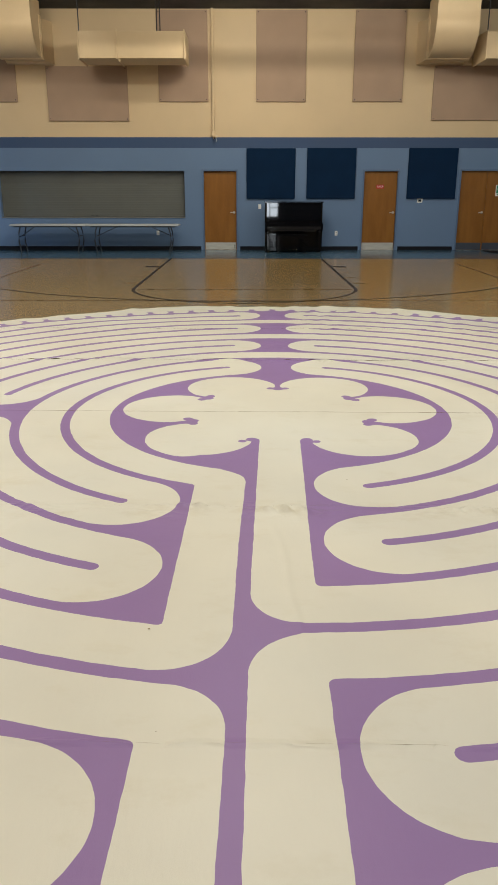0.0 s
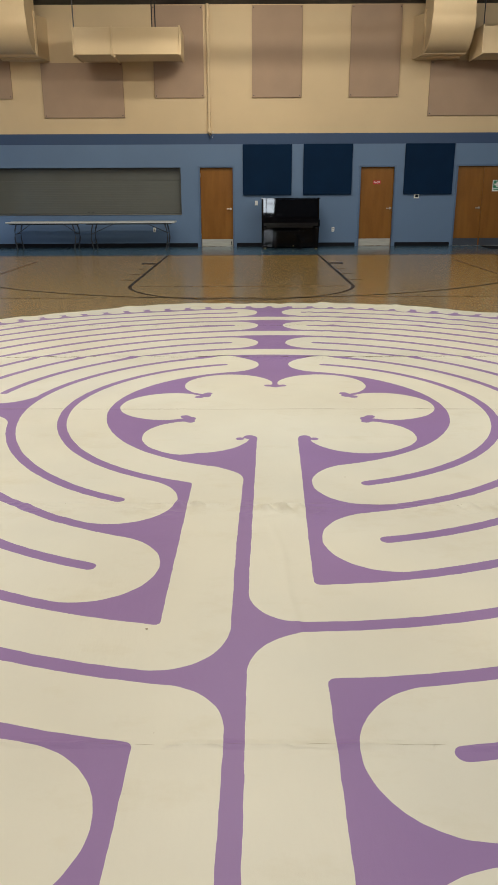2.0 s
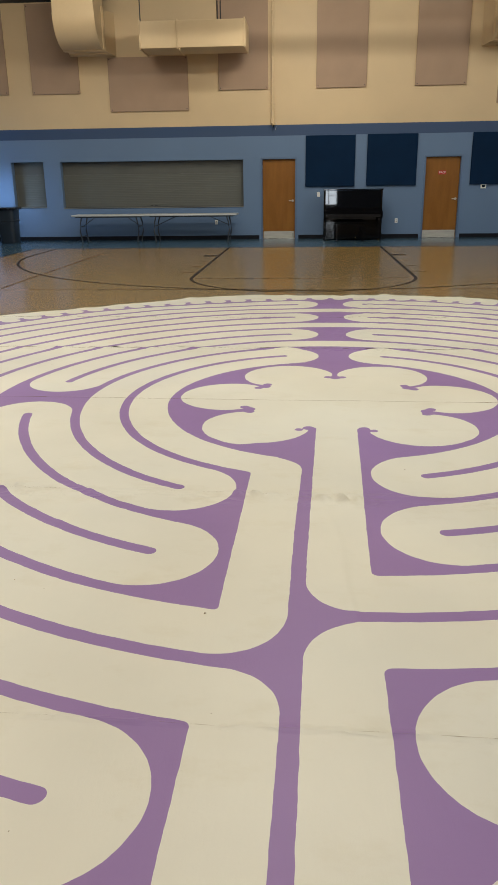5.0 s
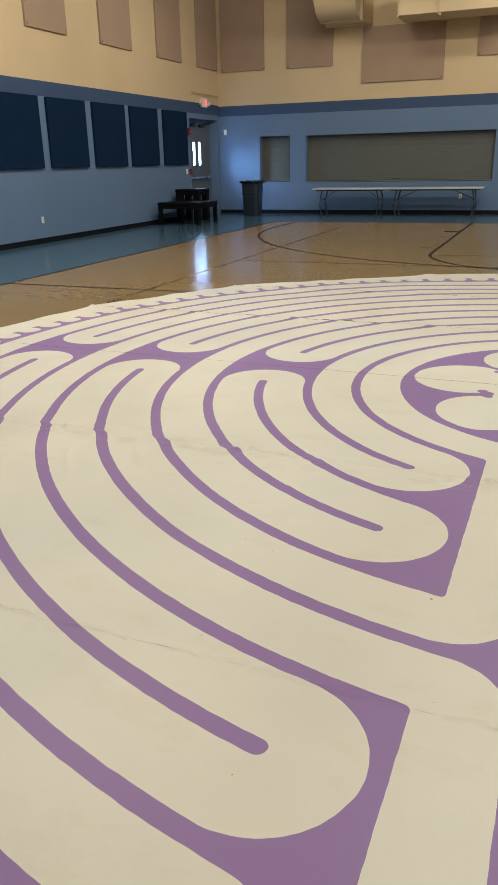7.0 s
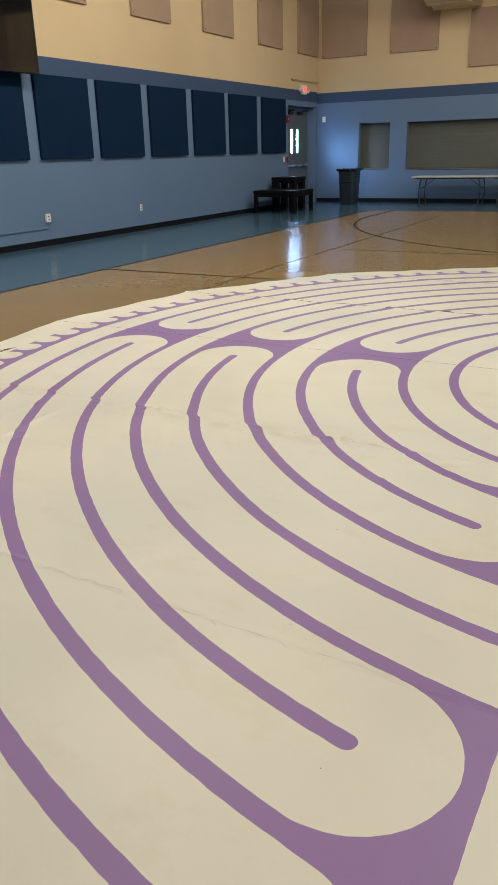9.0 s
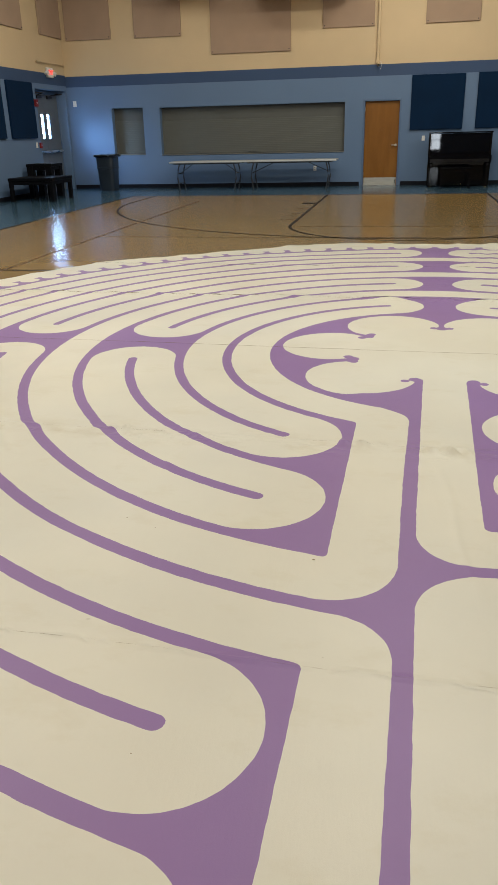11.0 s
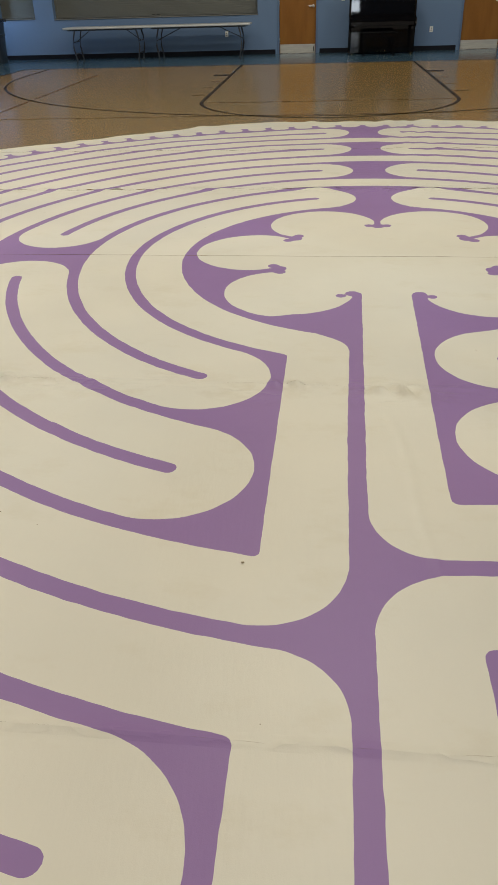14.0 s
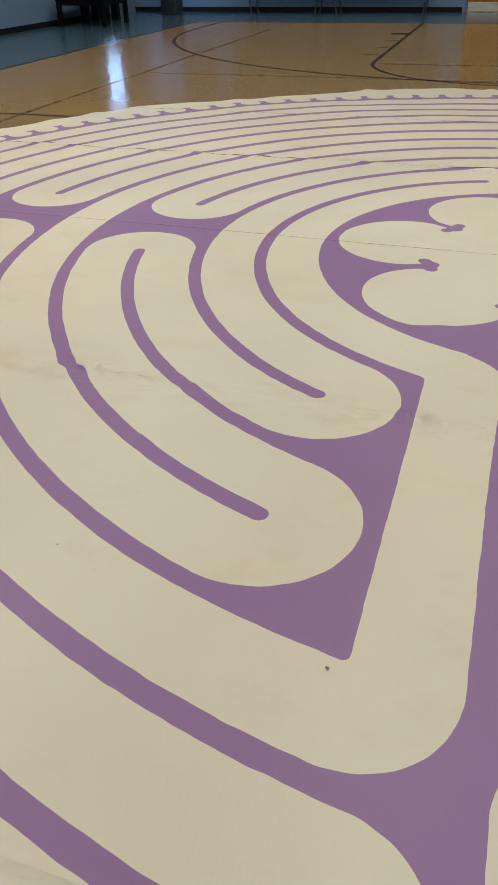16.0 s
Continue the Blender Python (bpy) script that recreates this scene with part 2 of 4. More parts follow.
def part(name, bm, material, parent=None, label="", smooth=False):
    """Link a bmesh as one mesh object under a thing or a part."""
    me = bpy.data.meshes.new(name)
    bmesh.ops.recalc_face_normals(bm, faces=bm.faces)
    bm.to_mesh(me)
    bm.free()
    me.materials.append(material)
    if smooth:
        for p in me.polygons:
            p.use_smooth = True
        me.set_sharp_from_angle(angle=radians(38))
    ob = new(name, me)
    if parent:
        ob.parent = parent
    if label:
        ob["label"] = label
    return ob


def thing(name, x, y, z, label, category, rz=0.0, group="", kind=""):
    ob = new(name)
    ob.empty_display_size = 0.1
    ob.matrix_basis = pose(x, y, z, 0, 0, rz)
    return tagged(ob, label, category, group, kind)


def add_box(bm, x0, x1, y0, y1, z0, z1, bevel=0.0, seg=1):
    vs = [bm.verts.new(c) for c in ((x0, y0, z0), (x1, y0, z0), (x1, y1, z0), (x0, y1, z0),
                                    (x0, y0, z1), (x1, y0, z1), (x1, y1, z1), (x0, y1, z1))]
    fs = [bm.faces.new([vs[i] for i in f]) for f in ((0, 3, 2, 1), (4, 5, 6, 7), (0, 1, 5, 4), (1, 2, 6, 5), (2, 3, 7, 6), (3, 0, 4, 7))]
    if bevel:
        es = list({e for f in fs for e in f.edges})
        bmesh.ops.bevel(bm, geom=es, offset=bevel, segments=seg, profile=0.5, affect="EDGES")
    return bm


def box(*a, **k):
    return add_box(bmesh.new(), *a, **k)


def tube(bm, points, radius, sides=10):
    """A bent tube along points."""
    rings = []
    pts = [Vector(p) for p in points]
    for i, p in enumerate(pts):
        d = (pts[min(i + 1, len(pts) - 1)] - pts[max(i - 1, 0)]).normalized()
        q = d.to_track_quat("Z", "Y")
        rings.append([bm.verts.new(p + q @ Vector((radius * math.cos(a), radius * math.sin(a), 0)))
                      for a in (2 * math.pi * k / sides for k in range(sides))])
    for a, b in zip(rings, rings[1:]):
        for k in range(sides):
            bm.faces.new((a[k], a[(k + 1) % sides], b[(k + 1) % sides], b[k]))
    bm.faces.new(rings[0][::-1])
    bm.faces.new(rings[-1])
    return bm


def prism(bm, outline, axis, a, b):
    """Extrude an outline of (u, v) pairs along an axis from a to b."""
    def put(u, v, w):
        return (w, u, v) if axis == "x" else (u, w, v) if axis == "y" else (u, v, w)
    lo = [bm.verts.new(put(u, v, a)) for u, v in outline]
    hi = [bm.verts.new(put(u, v, b)) for u, v in outline]
    k = len(outline)
    bm.faces.new(lo[::-1])
    bm.faces.new(hi)
    for i in range(k):
        bm.faces.new((lo[i], lo[(i + 1) % k], hi[(i + 1) % k], hi[i]))
    return bm


def flat_line(bm, pts, width, z0, z1):
    """A painted floor line: a thin strip along points in plan."""
    left, right = [], []
    ps = [Vector((x, y)) for x, y in pts]
    for i, p in enumerate(ps):
        d = (ps[min(i + 1, len(ps) - 1)] - ps[max(i - 1, 0)]).normalized()
        nrm = Vector((-d.y, d.x)) * width / 2
        left.append(bm.verts.new((*(p + nrm), z1)))
        right.append(bm.verts.new((*(p - nrm), z1)))
    for i in range(len(ps) - 1):
        bm.faces.new((left[i], right[i], right[i + 1], left[i + 1]))
    return bm


def structure(name, bm, material, label="", category=""):
    return tagged(part(name, bm, material), label, category or name.split("_")[0], kind="structure")


# ---------------------------------------------------------------- hall: floor, walls, ceiling
COURT_X0, COURT_X1, COURT_Y1, COURT_Y0 = -7.09, 6.60, 13.66, -7.6
bm = bmesh.new()
add_box(bm, LEFT - 0.3, RIGHT + 0.3, BACK - 0.3, FAR + 0.6, -0.25, 0.0)
floor = structure("floor", bm, M["border"], "glossy teal-blue sheet vinyl floor border", "floor")
court = part("court_surface", box(COURT_X0, COURT_X1, COURT_Y0, COURT_Y1, -0.02, 0.003), M["court"], floor, "glossy honey-coloured vinyl court")
ZL = 0.0055


def court_line(name, pts, width, material):
    return part(name, flat_line(bmesh.new(), pts, width, 0, ZL), material, floor)


CX, HOOP = -0.30, 12.05
court_line("boundary_line", [(COURT_X0, COURT_Y0), (COURT_X0, COURT_Y1)], 0.05, M["line"])
court_line("boundary_line", [(COURT_X1, COURT_Y0), (COURT_X1, COURT_Y1)], 0.05, M["line"])
court_line("baseline", [(COURT_X0, COURT_Y1), (COURT_X1, COURT_Y1)], 0.04, M["thin_line"])
key = [(CX - 1.86, COURT_Y1), (CX - 1.86, 9.0)]
arc = [(CX + 1.86 * math.cos(a), 7.52 + 1.84 * math.sin(a)) for a in (radians(180 + 4 * k) for k in range(46))]
court_line("key_line", key + arc + [(CX + 1.86, 9.0), (CX + 1.86, COURT_Y1)], 0.055, M["line"])
court_line("free_throw_line", [(CX - 1.78, 7.33), (CX + 1.78, 7.33)], 0.03, M["thin_line"])
arc3 = [(CX + 6.19 * math.cos(a), HOOP + 6.19 * math.sin(a)) for a in (radians(180 + 3 * k) for k in range(61))]
court_line("three_point_line", [(arc3[0][0] - 0.02, COURT_Y1)] + arc3 + [(arc3[-1][0] + 0.02, COURT_Y1)], 0.05, M["line"])
for sx in (-1, 1):
    for hy, ln, mt in ((11.45, 0.30, "line"), (10.3, 0.22, "thin_line"), (9.3, 0.22, "thin_line"), (8.3, 0.26, "thin_line")):
        x0 = CX + sx * 1.89
        court_line("lane_mark", [(x0, hy), (x0 + sx * ln, hy)], 0.26 if mt == "line" else 0.06, M[mt])
    vx = -0.22 + sx * 4.74
    court_line("volleyball_sideline", [(vx, -6.0), (vx, 12.1)], 0.04, M["thin_line"])
court_line("attack_line", [(-4.94, 5.98), (4.5, 5.98)], 0.025, M["thin_line"])
court_line("centre_line", [(COURT_X0, 3.0), (COURT_X1, 3.0)], 0.05, M["line"])

TH = 0.30


def wall_with_openings(name, length0, length1, openings, bands, at, axis, outward):
    """A wall cut into boxes round its openings, one mesh per colour band."""
    made = []
    for bname, z0, z1, material, label in bands:
        bm = bmesh.new()
        cut = [o for o in openings if o[2] < z1 and o[3] > z0]
        us = sorted({length0, length1, *[u for o in cut for u in o[:2]]})
        zs = sorted({z0, z1, *[z for o in openings for z in o[2:] if z0 < z < z1]})
        for u0, u1 in zip(us, us[1:]):
            for a, b in zip(zs, zs[1:]):
                um, zm = (u0 + u1) / 2, (a + b) / 2
                if any(o[0] < um < o[1] and o[2] < zm < o[3] for o in openings):
                    continue
                lo, hi = sorted((at, at + outward * TH))
                if axis == "x":
                    add_box(bm, u0, u1, lo, hi, a, b)
                else:
                    add_box(bm, lo, hi, u0, u1, a, b)
        made.append(structure(f"{name}_{bname}", bm, material, label, "wall"))
    return made


BANDS = [("lower", 0.0, 2.722, M["blue_wall"], "medium blue painted lower wall"),
         ("band", 2.722, 2.995, M["band"], "dark blue painted stripe along the wall"),
         ("upper", 2.995, TOP, M["tan_wall"], "tan painted upper wall")]
SMALL = (-8.64, -7.71, 0.905, 2.145)
BIG = (-7.22, -2.03, 0.875, 2.130)
D1 = (-1.545, -0.535, 0.0, 2.175)
D2 = (2.925, 3.960, 0.0, 2.175)
DD = (5.62, 7.22, 0.0, 2.19)
wall_with_openings("wall_far", LEFT - TH, RIGHT + TH, [SMALL, BIG, D1, D2, DD], BANDS, FAR, "x", 1)
EXIT = (14.74, 16.60, 0.0, 2.62)
wall_with_openings("wall_left", BACK, FAR, [EXIT], [(n_, a if a == 0 else a + 0.03, b if b == TOP else b + 0.03, m_, l_) for n_, a, b, m_, l_ in BANDS], LEFT, "y", -1)
wall_with_openings("wall_right", BACK, FAR, [], BANDS, RIGHT, "y", 1)
wall_with_openings("wall_back", LEFT - TH, RIGHT + TH, [], BANDS, BACK, "x", -1)
bm = bmesh.new()
add_box(bm, LEFT - TH, RIGHT + TH, BACK - TH, FAR + TH, TOP, TOP + 0.2)
structure("ceiling", bm, M["ceiling"], "dark unlit roof deck above the hall", "ceiling")
# rooms behind the openings are closed off
bm = bmesh.new()
add_box(bm, LEFT - TH, RIGHT + TH, FAR + TH, FAR + TH + 0.1, -0.2, TOP)
structure("wall_behind", bm, M["blue_wall"], "plain wall closing the rooms behind", "wall")

bm = bmesh.new()
for a, b in ((LEFT, D1[0] - 0.05), (D1[1] + 0.05, D2[0] - 0.05), (D2[1] + 0.05, DD[0] - 0.05), (DD[1] + 0.05, RIGHT)):
    add_box(bm, a, b, FAR - 0.012, FAR, 0.0, 0.105, bevel=0.003)
add_box(bm, LEFT, LEFT + 0.012, BACK, EXIT[0] - 0.05, 0.0, 0.105, bevel=0.003)
structure("baseboard", bm, M["black_base"], "black vinyl cove base along the walls", "baseboard")


# ---------------------------------------------------------------- painted labyrinth canvas
RC, PITCH, LINE, TILT_Z = 1.180, 0.3314, 0.063, -1.0
HALF = LINE / 2


def ring(k):
    return RC + k * PITCH - 0.013 * max(0, k - 8)


def hypot_pos(a, b):
    return np.hypot(np.maximum(a, 0), np.maximum(b, 0))


def round_and(a, b, r):
    """Intersection of two distance fields with a rounded corner."""
    return np.minimum(np.maximum(a, b), -r) + hypot_pos(a + r, b + r)



def u_turn(x, y, n, out, side, centre, tip):
    """White double path on ring n that ends in a round cap beside an axis, with a dead-end line in its middle.
    out: unit direction of the axis; side: unit direction away from it; centre, tip: distances from the axis."""
    lo, hi = ring(n - 1) + HALF, ring(n + 1) - HALF
    rn, cap_r = (lo + hi) / 2, (hi - lo) / 2
    r = np.hypot(x, y)
    rho = r - rn
    def at(s, rn=rn):
        h = math.sqrt(rn * rn - s * s)
        c = (out[0] * h + side[0] * s, out[1] * h + side[1] * s)
        t = (-side[0] * h / rn + out[0] * s / rn, -side[1] * h / rn + out[1] * s / rn)
        return np.hypot(x - c[0], y - c[1]), x * t[0] + y * t[1]
    dist, along = at(centre)
    cap = np.where(along > 0, dist, np.abs(rho)) - cap_r
    rn = ring(n)
    dist, along = at(tip + HALF, rn)
    dead = HALF - np.where(along > 0, dist, np.abs(r - rn))
    return np.maximum(cap, dead)


def wobble(x, y):
    """Hand-painted unevenness of the edges."""
    return (0.0012 * np.sin(31 * x + 3 * np.sin(7 * y)) * np.sin(27 * y + 2 * np.sin(9 * x))
            + 0.0009 * np.sin(73 * x + 5 * np.sin(11 * y)) * np.sin(67 * y + 1.7)
            + 0.0045 * np.exp(-((y + 1.74) / 0.16) ** 2) * np.clip((np.abs(x) - 0.75) * 4, 0, 1) * np.sin(46 * x + 4 * np.sin(13 * x)) * np.sin(38 * y + 6 * x)
            + 0.0065 * np.clip((y - 1.5) / 2, 0, 1) * np.clip(x + 0.6, 0.25, 1) * np.sin(24 * x + 3 * np.sin(9 * x)) * np.sin(17 * y + 5 * x))


def white_field(x, y):
    """Signed field of the unpainted canvas: below zero is bare cream cloth, above is purple paint."""
    # the strips do not quite meet at the second joint on the left
    lap = np.clip((-1.2 - x) / 0.5, 0, 1)
    x = x + 0.009 * lap * np.tanh((y + 1.745) / 0.008) * np.exp(-((y + 1.745) / 0.14) ** 2)
    swell = 0.0045 * lap * np.exp(-((y + 1.745) / 0.022) ** 2)
    # the cloth is stretched a little towards the entrance, left of the axis
    pull = np.interp(y, (-2.85, -2.65, -2.30, -2.0, -1.75, -1.5, -0.9, -0.5, -0.15), (0, 0.016, 0.024, 0.029, 0.036, 0.045, 0.043, 0.020, 0))
    reach = np.interp(x, (-1.95, -1.45, -1.1, -0.30, -0.14), (0, 0.75, 1, 1, 0)) * np.clip((np.hypot(x, y) - 1.08) / 0.09, 0, 1)
    y = y + pull * reach
    r = np.hypot(x, y)
    # one circuit was drawn a little too small on the left
    small = 1 + 0.020 * np.exp(-((r - ring(8)) / 0.12) ** 2) * np.clip((-1.6 - x) / 0.8, 0, 1) / np.maximum(r, 1)
    x, y = x * small, y * small
    r = np.hypot(x, y)
    # plain circuits
    d = np.full_like(r, 9.0)
    for k in range(11):
        d = np.minimum(d, np.maximum(ring(k) + HALF - r, r - (ring(k + 1) - HALF)))
    # round turns on the three cross axes
    for out, rings in (((-1, 0), (3, 6, 9)), ((1, 0), (3, 6, 9)), ((0, 1), (1, 4, 7, 10))):
        for hand in (-1, 1):
            side = (hand * out[1], hand * out[0])
            s = x * side[0] + y * side[1]
            ahead = x * out[0] + y * out[1] > 0
            for n in rings:
                zone = ahead & (s >= 0) & (s < 0.85) & (np.abs(r - ring(n)) < PITCH)
                d = np.where(zone, u_turn(x, y, n, out, side, 0.435, 0.415), d)
    # entrance axis
    xl0, xl1 = -0.488, -0.229 + 0.016 * np.clip((y + 2.15) / 0.8, 0, 1)
    spread = np.clip((y + 2.3) / 1.6, 0, 1)
    xr0, xr1 = -0.167 + 0.026 * np.clip((y + 2.4) / 1.76, 0, 1), 0.094 + 0.024 * spread
    south = (y < 0) & (x > -1.05) & (x < 0.62) & (r > RC)
    left = np.maximum(round_and(x - xl1, ring(0) + HALF - r, 0.19), -9)
    left = np.maximum(left, round_and(x - xl1, r - (ring(6) - HALF), 0.29))
    hole = round_and(x - xl0, np.maximum(ring(1) - HALF - r, r - (ring(5) + HALF)), 0.02)
    sdf = np.maximum(left, -hole)
    low = round_and(x - xl1, ring(6) + HALF - r, 0.19)
    hole = round_and(x - xl0, np.maximum(ring(7) - HALF - r, r - (ring(11) + HALF)), 0.02)
    sdf = np.minimum(sdf, np.maximum(low, -hole))
    centre_way = round_and(xr0 - x, r - (ring(5) - HALF), 0.20)
    hole = round_and(xr1 - x, r - (ring(4) + HALF), 0.025)
    sdf = np.minimum(sdf, np.maximum(centre_way, -hole))
    lower = np.maximum(round_and(xr0 - x, ring(5) + HALF - r, 0.25), round_and(xr0 - x, r - (ring(11) - HALF), 0.24))
    hole = round_and(xr1 - x, np.maximum(ring(6) - HALF - r, r - (ring(10) + HALF)), 0.025)
    sdf = np.minimum(sdf, np.maximum(lower, -hole))
    for n in (2, 4, 8, 10):
        sdf = np.minimum(sdf, np.where(x < xl0, u_turn(x, y, n, (0, -1), (-1, 0), 0.838 if n > 6 else 0.846, 0.812), 9))
    for n in (1, 3, 7, 9):
        sdf = np.minimum(sdf, np.where(x > xr1, u_turn(x, y, n, (0, -1), (1, 0), 0.458, 0.420), 9))
    d = np.where(south, sdf, d)
    # rosette of six petals
    rose = r - 0.665
    for a, far, rad in ((62, 0.79, 0.36), (6, 0.79, 0.36), (-50.5, 0.812, 0.335), (-47, 0.838, 0.308), (118, 0.79, 0.36), (174, 0.79, 0.36), (230.5, 0.812, 0.335), (227, 0.838, 0.308)):
        px, py = far * math.cos(radians(a)), far * math.sin(radians(a))
        rose = np.minimum(rose, np.hypot(x - px, y - py) - rad)
    rose = np.maximum(rose, r - (RC - HALF))
    stem = np.maximum(np.maximum(xr0 - x, x - xr1), y)
    # three-lobed tips
    for a in (90, 146, 202, 34, -22):
        ca, sa = math.cos(radians(a)), math.sin(radians(a))
        u, v = x * ca + y * sa, -x * sa + y * ca
        for cu, cv, rad in ((0.655, 0, 0.043), (0.672, 0.058, 0.034), (0.672, -0.058, 0.034)):
            rose = np.maximum(rose, rad - np.hypot(u - cu, v - cv))
        rose = np.maximum(rose, np.maximum(0.655 - u, np.abs(v) - 0.022) * -1)
    for sx, xe in ((-1, -0.146), (1, 0.118)):
        rose = np.maximum(rose, 0.038 - np.hypot(x - (xe + sx * 0.045), y + 0.655))
        rose = np.maximum(rose, 0.028 - np.hypot(x - (xe + sx * 0.105), y + 0.690))
    rose = np.minimum(rose, RC + HALF - r)
    rose = np.where((y < 0), np.minimum(rose, np.maximum(stem, r - RC - HALF)), rose)
    d = np.where(r < RC + HALF, np.where((y < 0) & (r > RC - HALF), np.minimum(rose, np.where(np.abs(x + .03) < .6, sdf, 9)), rose), d)
    # border of small round scallops outside the last circuit
    v = r - (ring(11) + HALF)
    ang = np.arctan2(x, y)
    count = 113
    step = 2 * math.pi / count
    u = ((ang / step) % 1 - 0.5) * step * (r + 1e-6)
    tooth = np.maximum(0.106 - np.hypot(u, v - 0.104), v - 0.165)
    tooth = np.maximum(tooth, -v - LINE)
    outside = -tooth
    gate = (y < 0) & (x > xl0) & (x < xl1)
    outside = np.where(gate, -0.2, outside)
    d = np.where(v > 0, np.minimum(outside, 0.2), d)
    d = np.where((v > -LINE) & (v <= 0) & ~gate, np.maximum(d, -np.abs(v) + 0.0), d)
    # the lines of the far side are widened so that they look darker
    broad = 0.009 * np.clip((y - 1.5) / 1.4, 0, 1) * np.clip((ring(11) - r) / 0.05, 0, 1)
    return d + broad + swell + wobble(x, y)


SEAMS = (-3.44, -1.74, -0.01, 1.745, 3.46)


def canvas_height(x, y):
    r = np.hypot(x, y)
    h = 0.005 + 0.0016 * (1 + np.sin(2.1 * x + 1.3 * np.sin(1.7 * y)) * np.sin(1.9 * y + 0.7))
    for i, s in enumerate(SEAMS):
        a = (0.0045, 0.006, 0.0016, 0.012, 0.006)[i]
        wave = 0.55 + 0.45 * np.sin(6.3 * x + i + 2.2 * np.sin(2.3 * x)) * np.sin(2.9 * x + 2 * i)
        h = h + a * wave * np.exp(-((y - s) / (0.014 + 0.01 * (i == 3))) ** 2)
        h = h + 0.5 * a * wave * np.exp(-((y - s) / 0.10) ** 2)
    edge = np.clip((r - 4.95) / 0.4, 0, 1) * np.clip((y + 1.5) / 3, 0, 1)
    h = h + edge * 0.012 * (0.5 + 0.5 * np.sin(9 * np.arctan2(y, x) * 5.1 + 2 * np.sin(5 * x))) ** 2
    north = np.clip((y - 2.2) / 2.5, 0, 1)
    h = h + north * 0.006 * (0.5 + 0.5 * np.sin(5.3 * x + 2 * np.sin(2.1 * y + x)) * np.sin(3.7 * y + 1.1 * np.sin(4 * x)))
    h = h + north * np.clip(x + 0.5, 0, 1) * 0.013 * (0.5 + 0.5 * np.sin(15 * x + 3 * np.sin(4 * x + y)) * np.sin(9 * y + 2 * np.sin(6 * x)))
    h = h + np.clip((y - 1.9) / 1.5, 0, 1) * 0.003 * (1 + np.sin(4.3 * y + 0.9 * x + 0.6 * np.sin(1.3 * x)))
    # puckers beside the middle way
    for px, py, a in ((-0.03, -1.78, 0.018), (0.9, -1.76, 0.012), (-1.7, -1.72, 0.012), (-2.9, -1.74, 0.010), (-0.46, -1.74, 0.010)):
        h = h + a * np.exp(-((x - px) / 0.11) ** 2 - ((y - py) / 0.035) ** 2) * (1 + np.sin(70 * (x - px) + 40 * (y - py)))
    h = h + 0.0045 * np.exp(-((x + 0.04 + 0.09 * (y + 2.2) + 0.008 * np.sin(9 * y)) / 0.016) ** 2) * np.clip((-1.9 - y) * 3, 0, 1) * np.clip((y + 3.1) * 3, 0, 1)
    return h


CREASES = ((-3.45, -2.30, 0.42, 0.9, 0.010), (-3.30, -2.72, 0.30, 0.5, 0.007), (-3.72, -2.05, 0.28, 1.2, 0.008), (-2.55, -2.15, 0.22, -0.8, 0.006),
           (-2.2, -1.98, 0.18, -1.2, 0.006), (-1.25, -2.02, 0.20, 0.3, 0.005), (0.95, -2.9, 0.3, 0.5, 0.005))


def creases(x, y):
    """Short bent folds left in the cloth: centre, half length, slant, height."""
    h = 0 * x
    for cx, cy, half, slant, a in CREASES:
        v = y - cy
        u = x - cx - slant * v * 0.35 - 0.07 * np.sin(7 * v + cx)
        h = h + a * np.exp(-(u / 0.022) ** 2) * np.clip(1 - (v / half) ** 2, 0, 1)
    return h


def canvas_limit(y):
    """Half width of the cloth at y: straight cuts between the seams."""
    ys = np.array((-5.32, -5.0, *SEAMS, 5.0, 5.26))
    ws = np.sqrt(np.maximum(5.34 ** 2 - ys ** 2, 0.04))
    return np.interp(y, ys, ws)


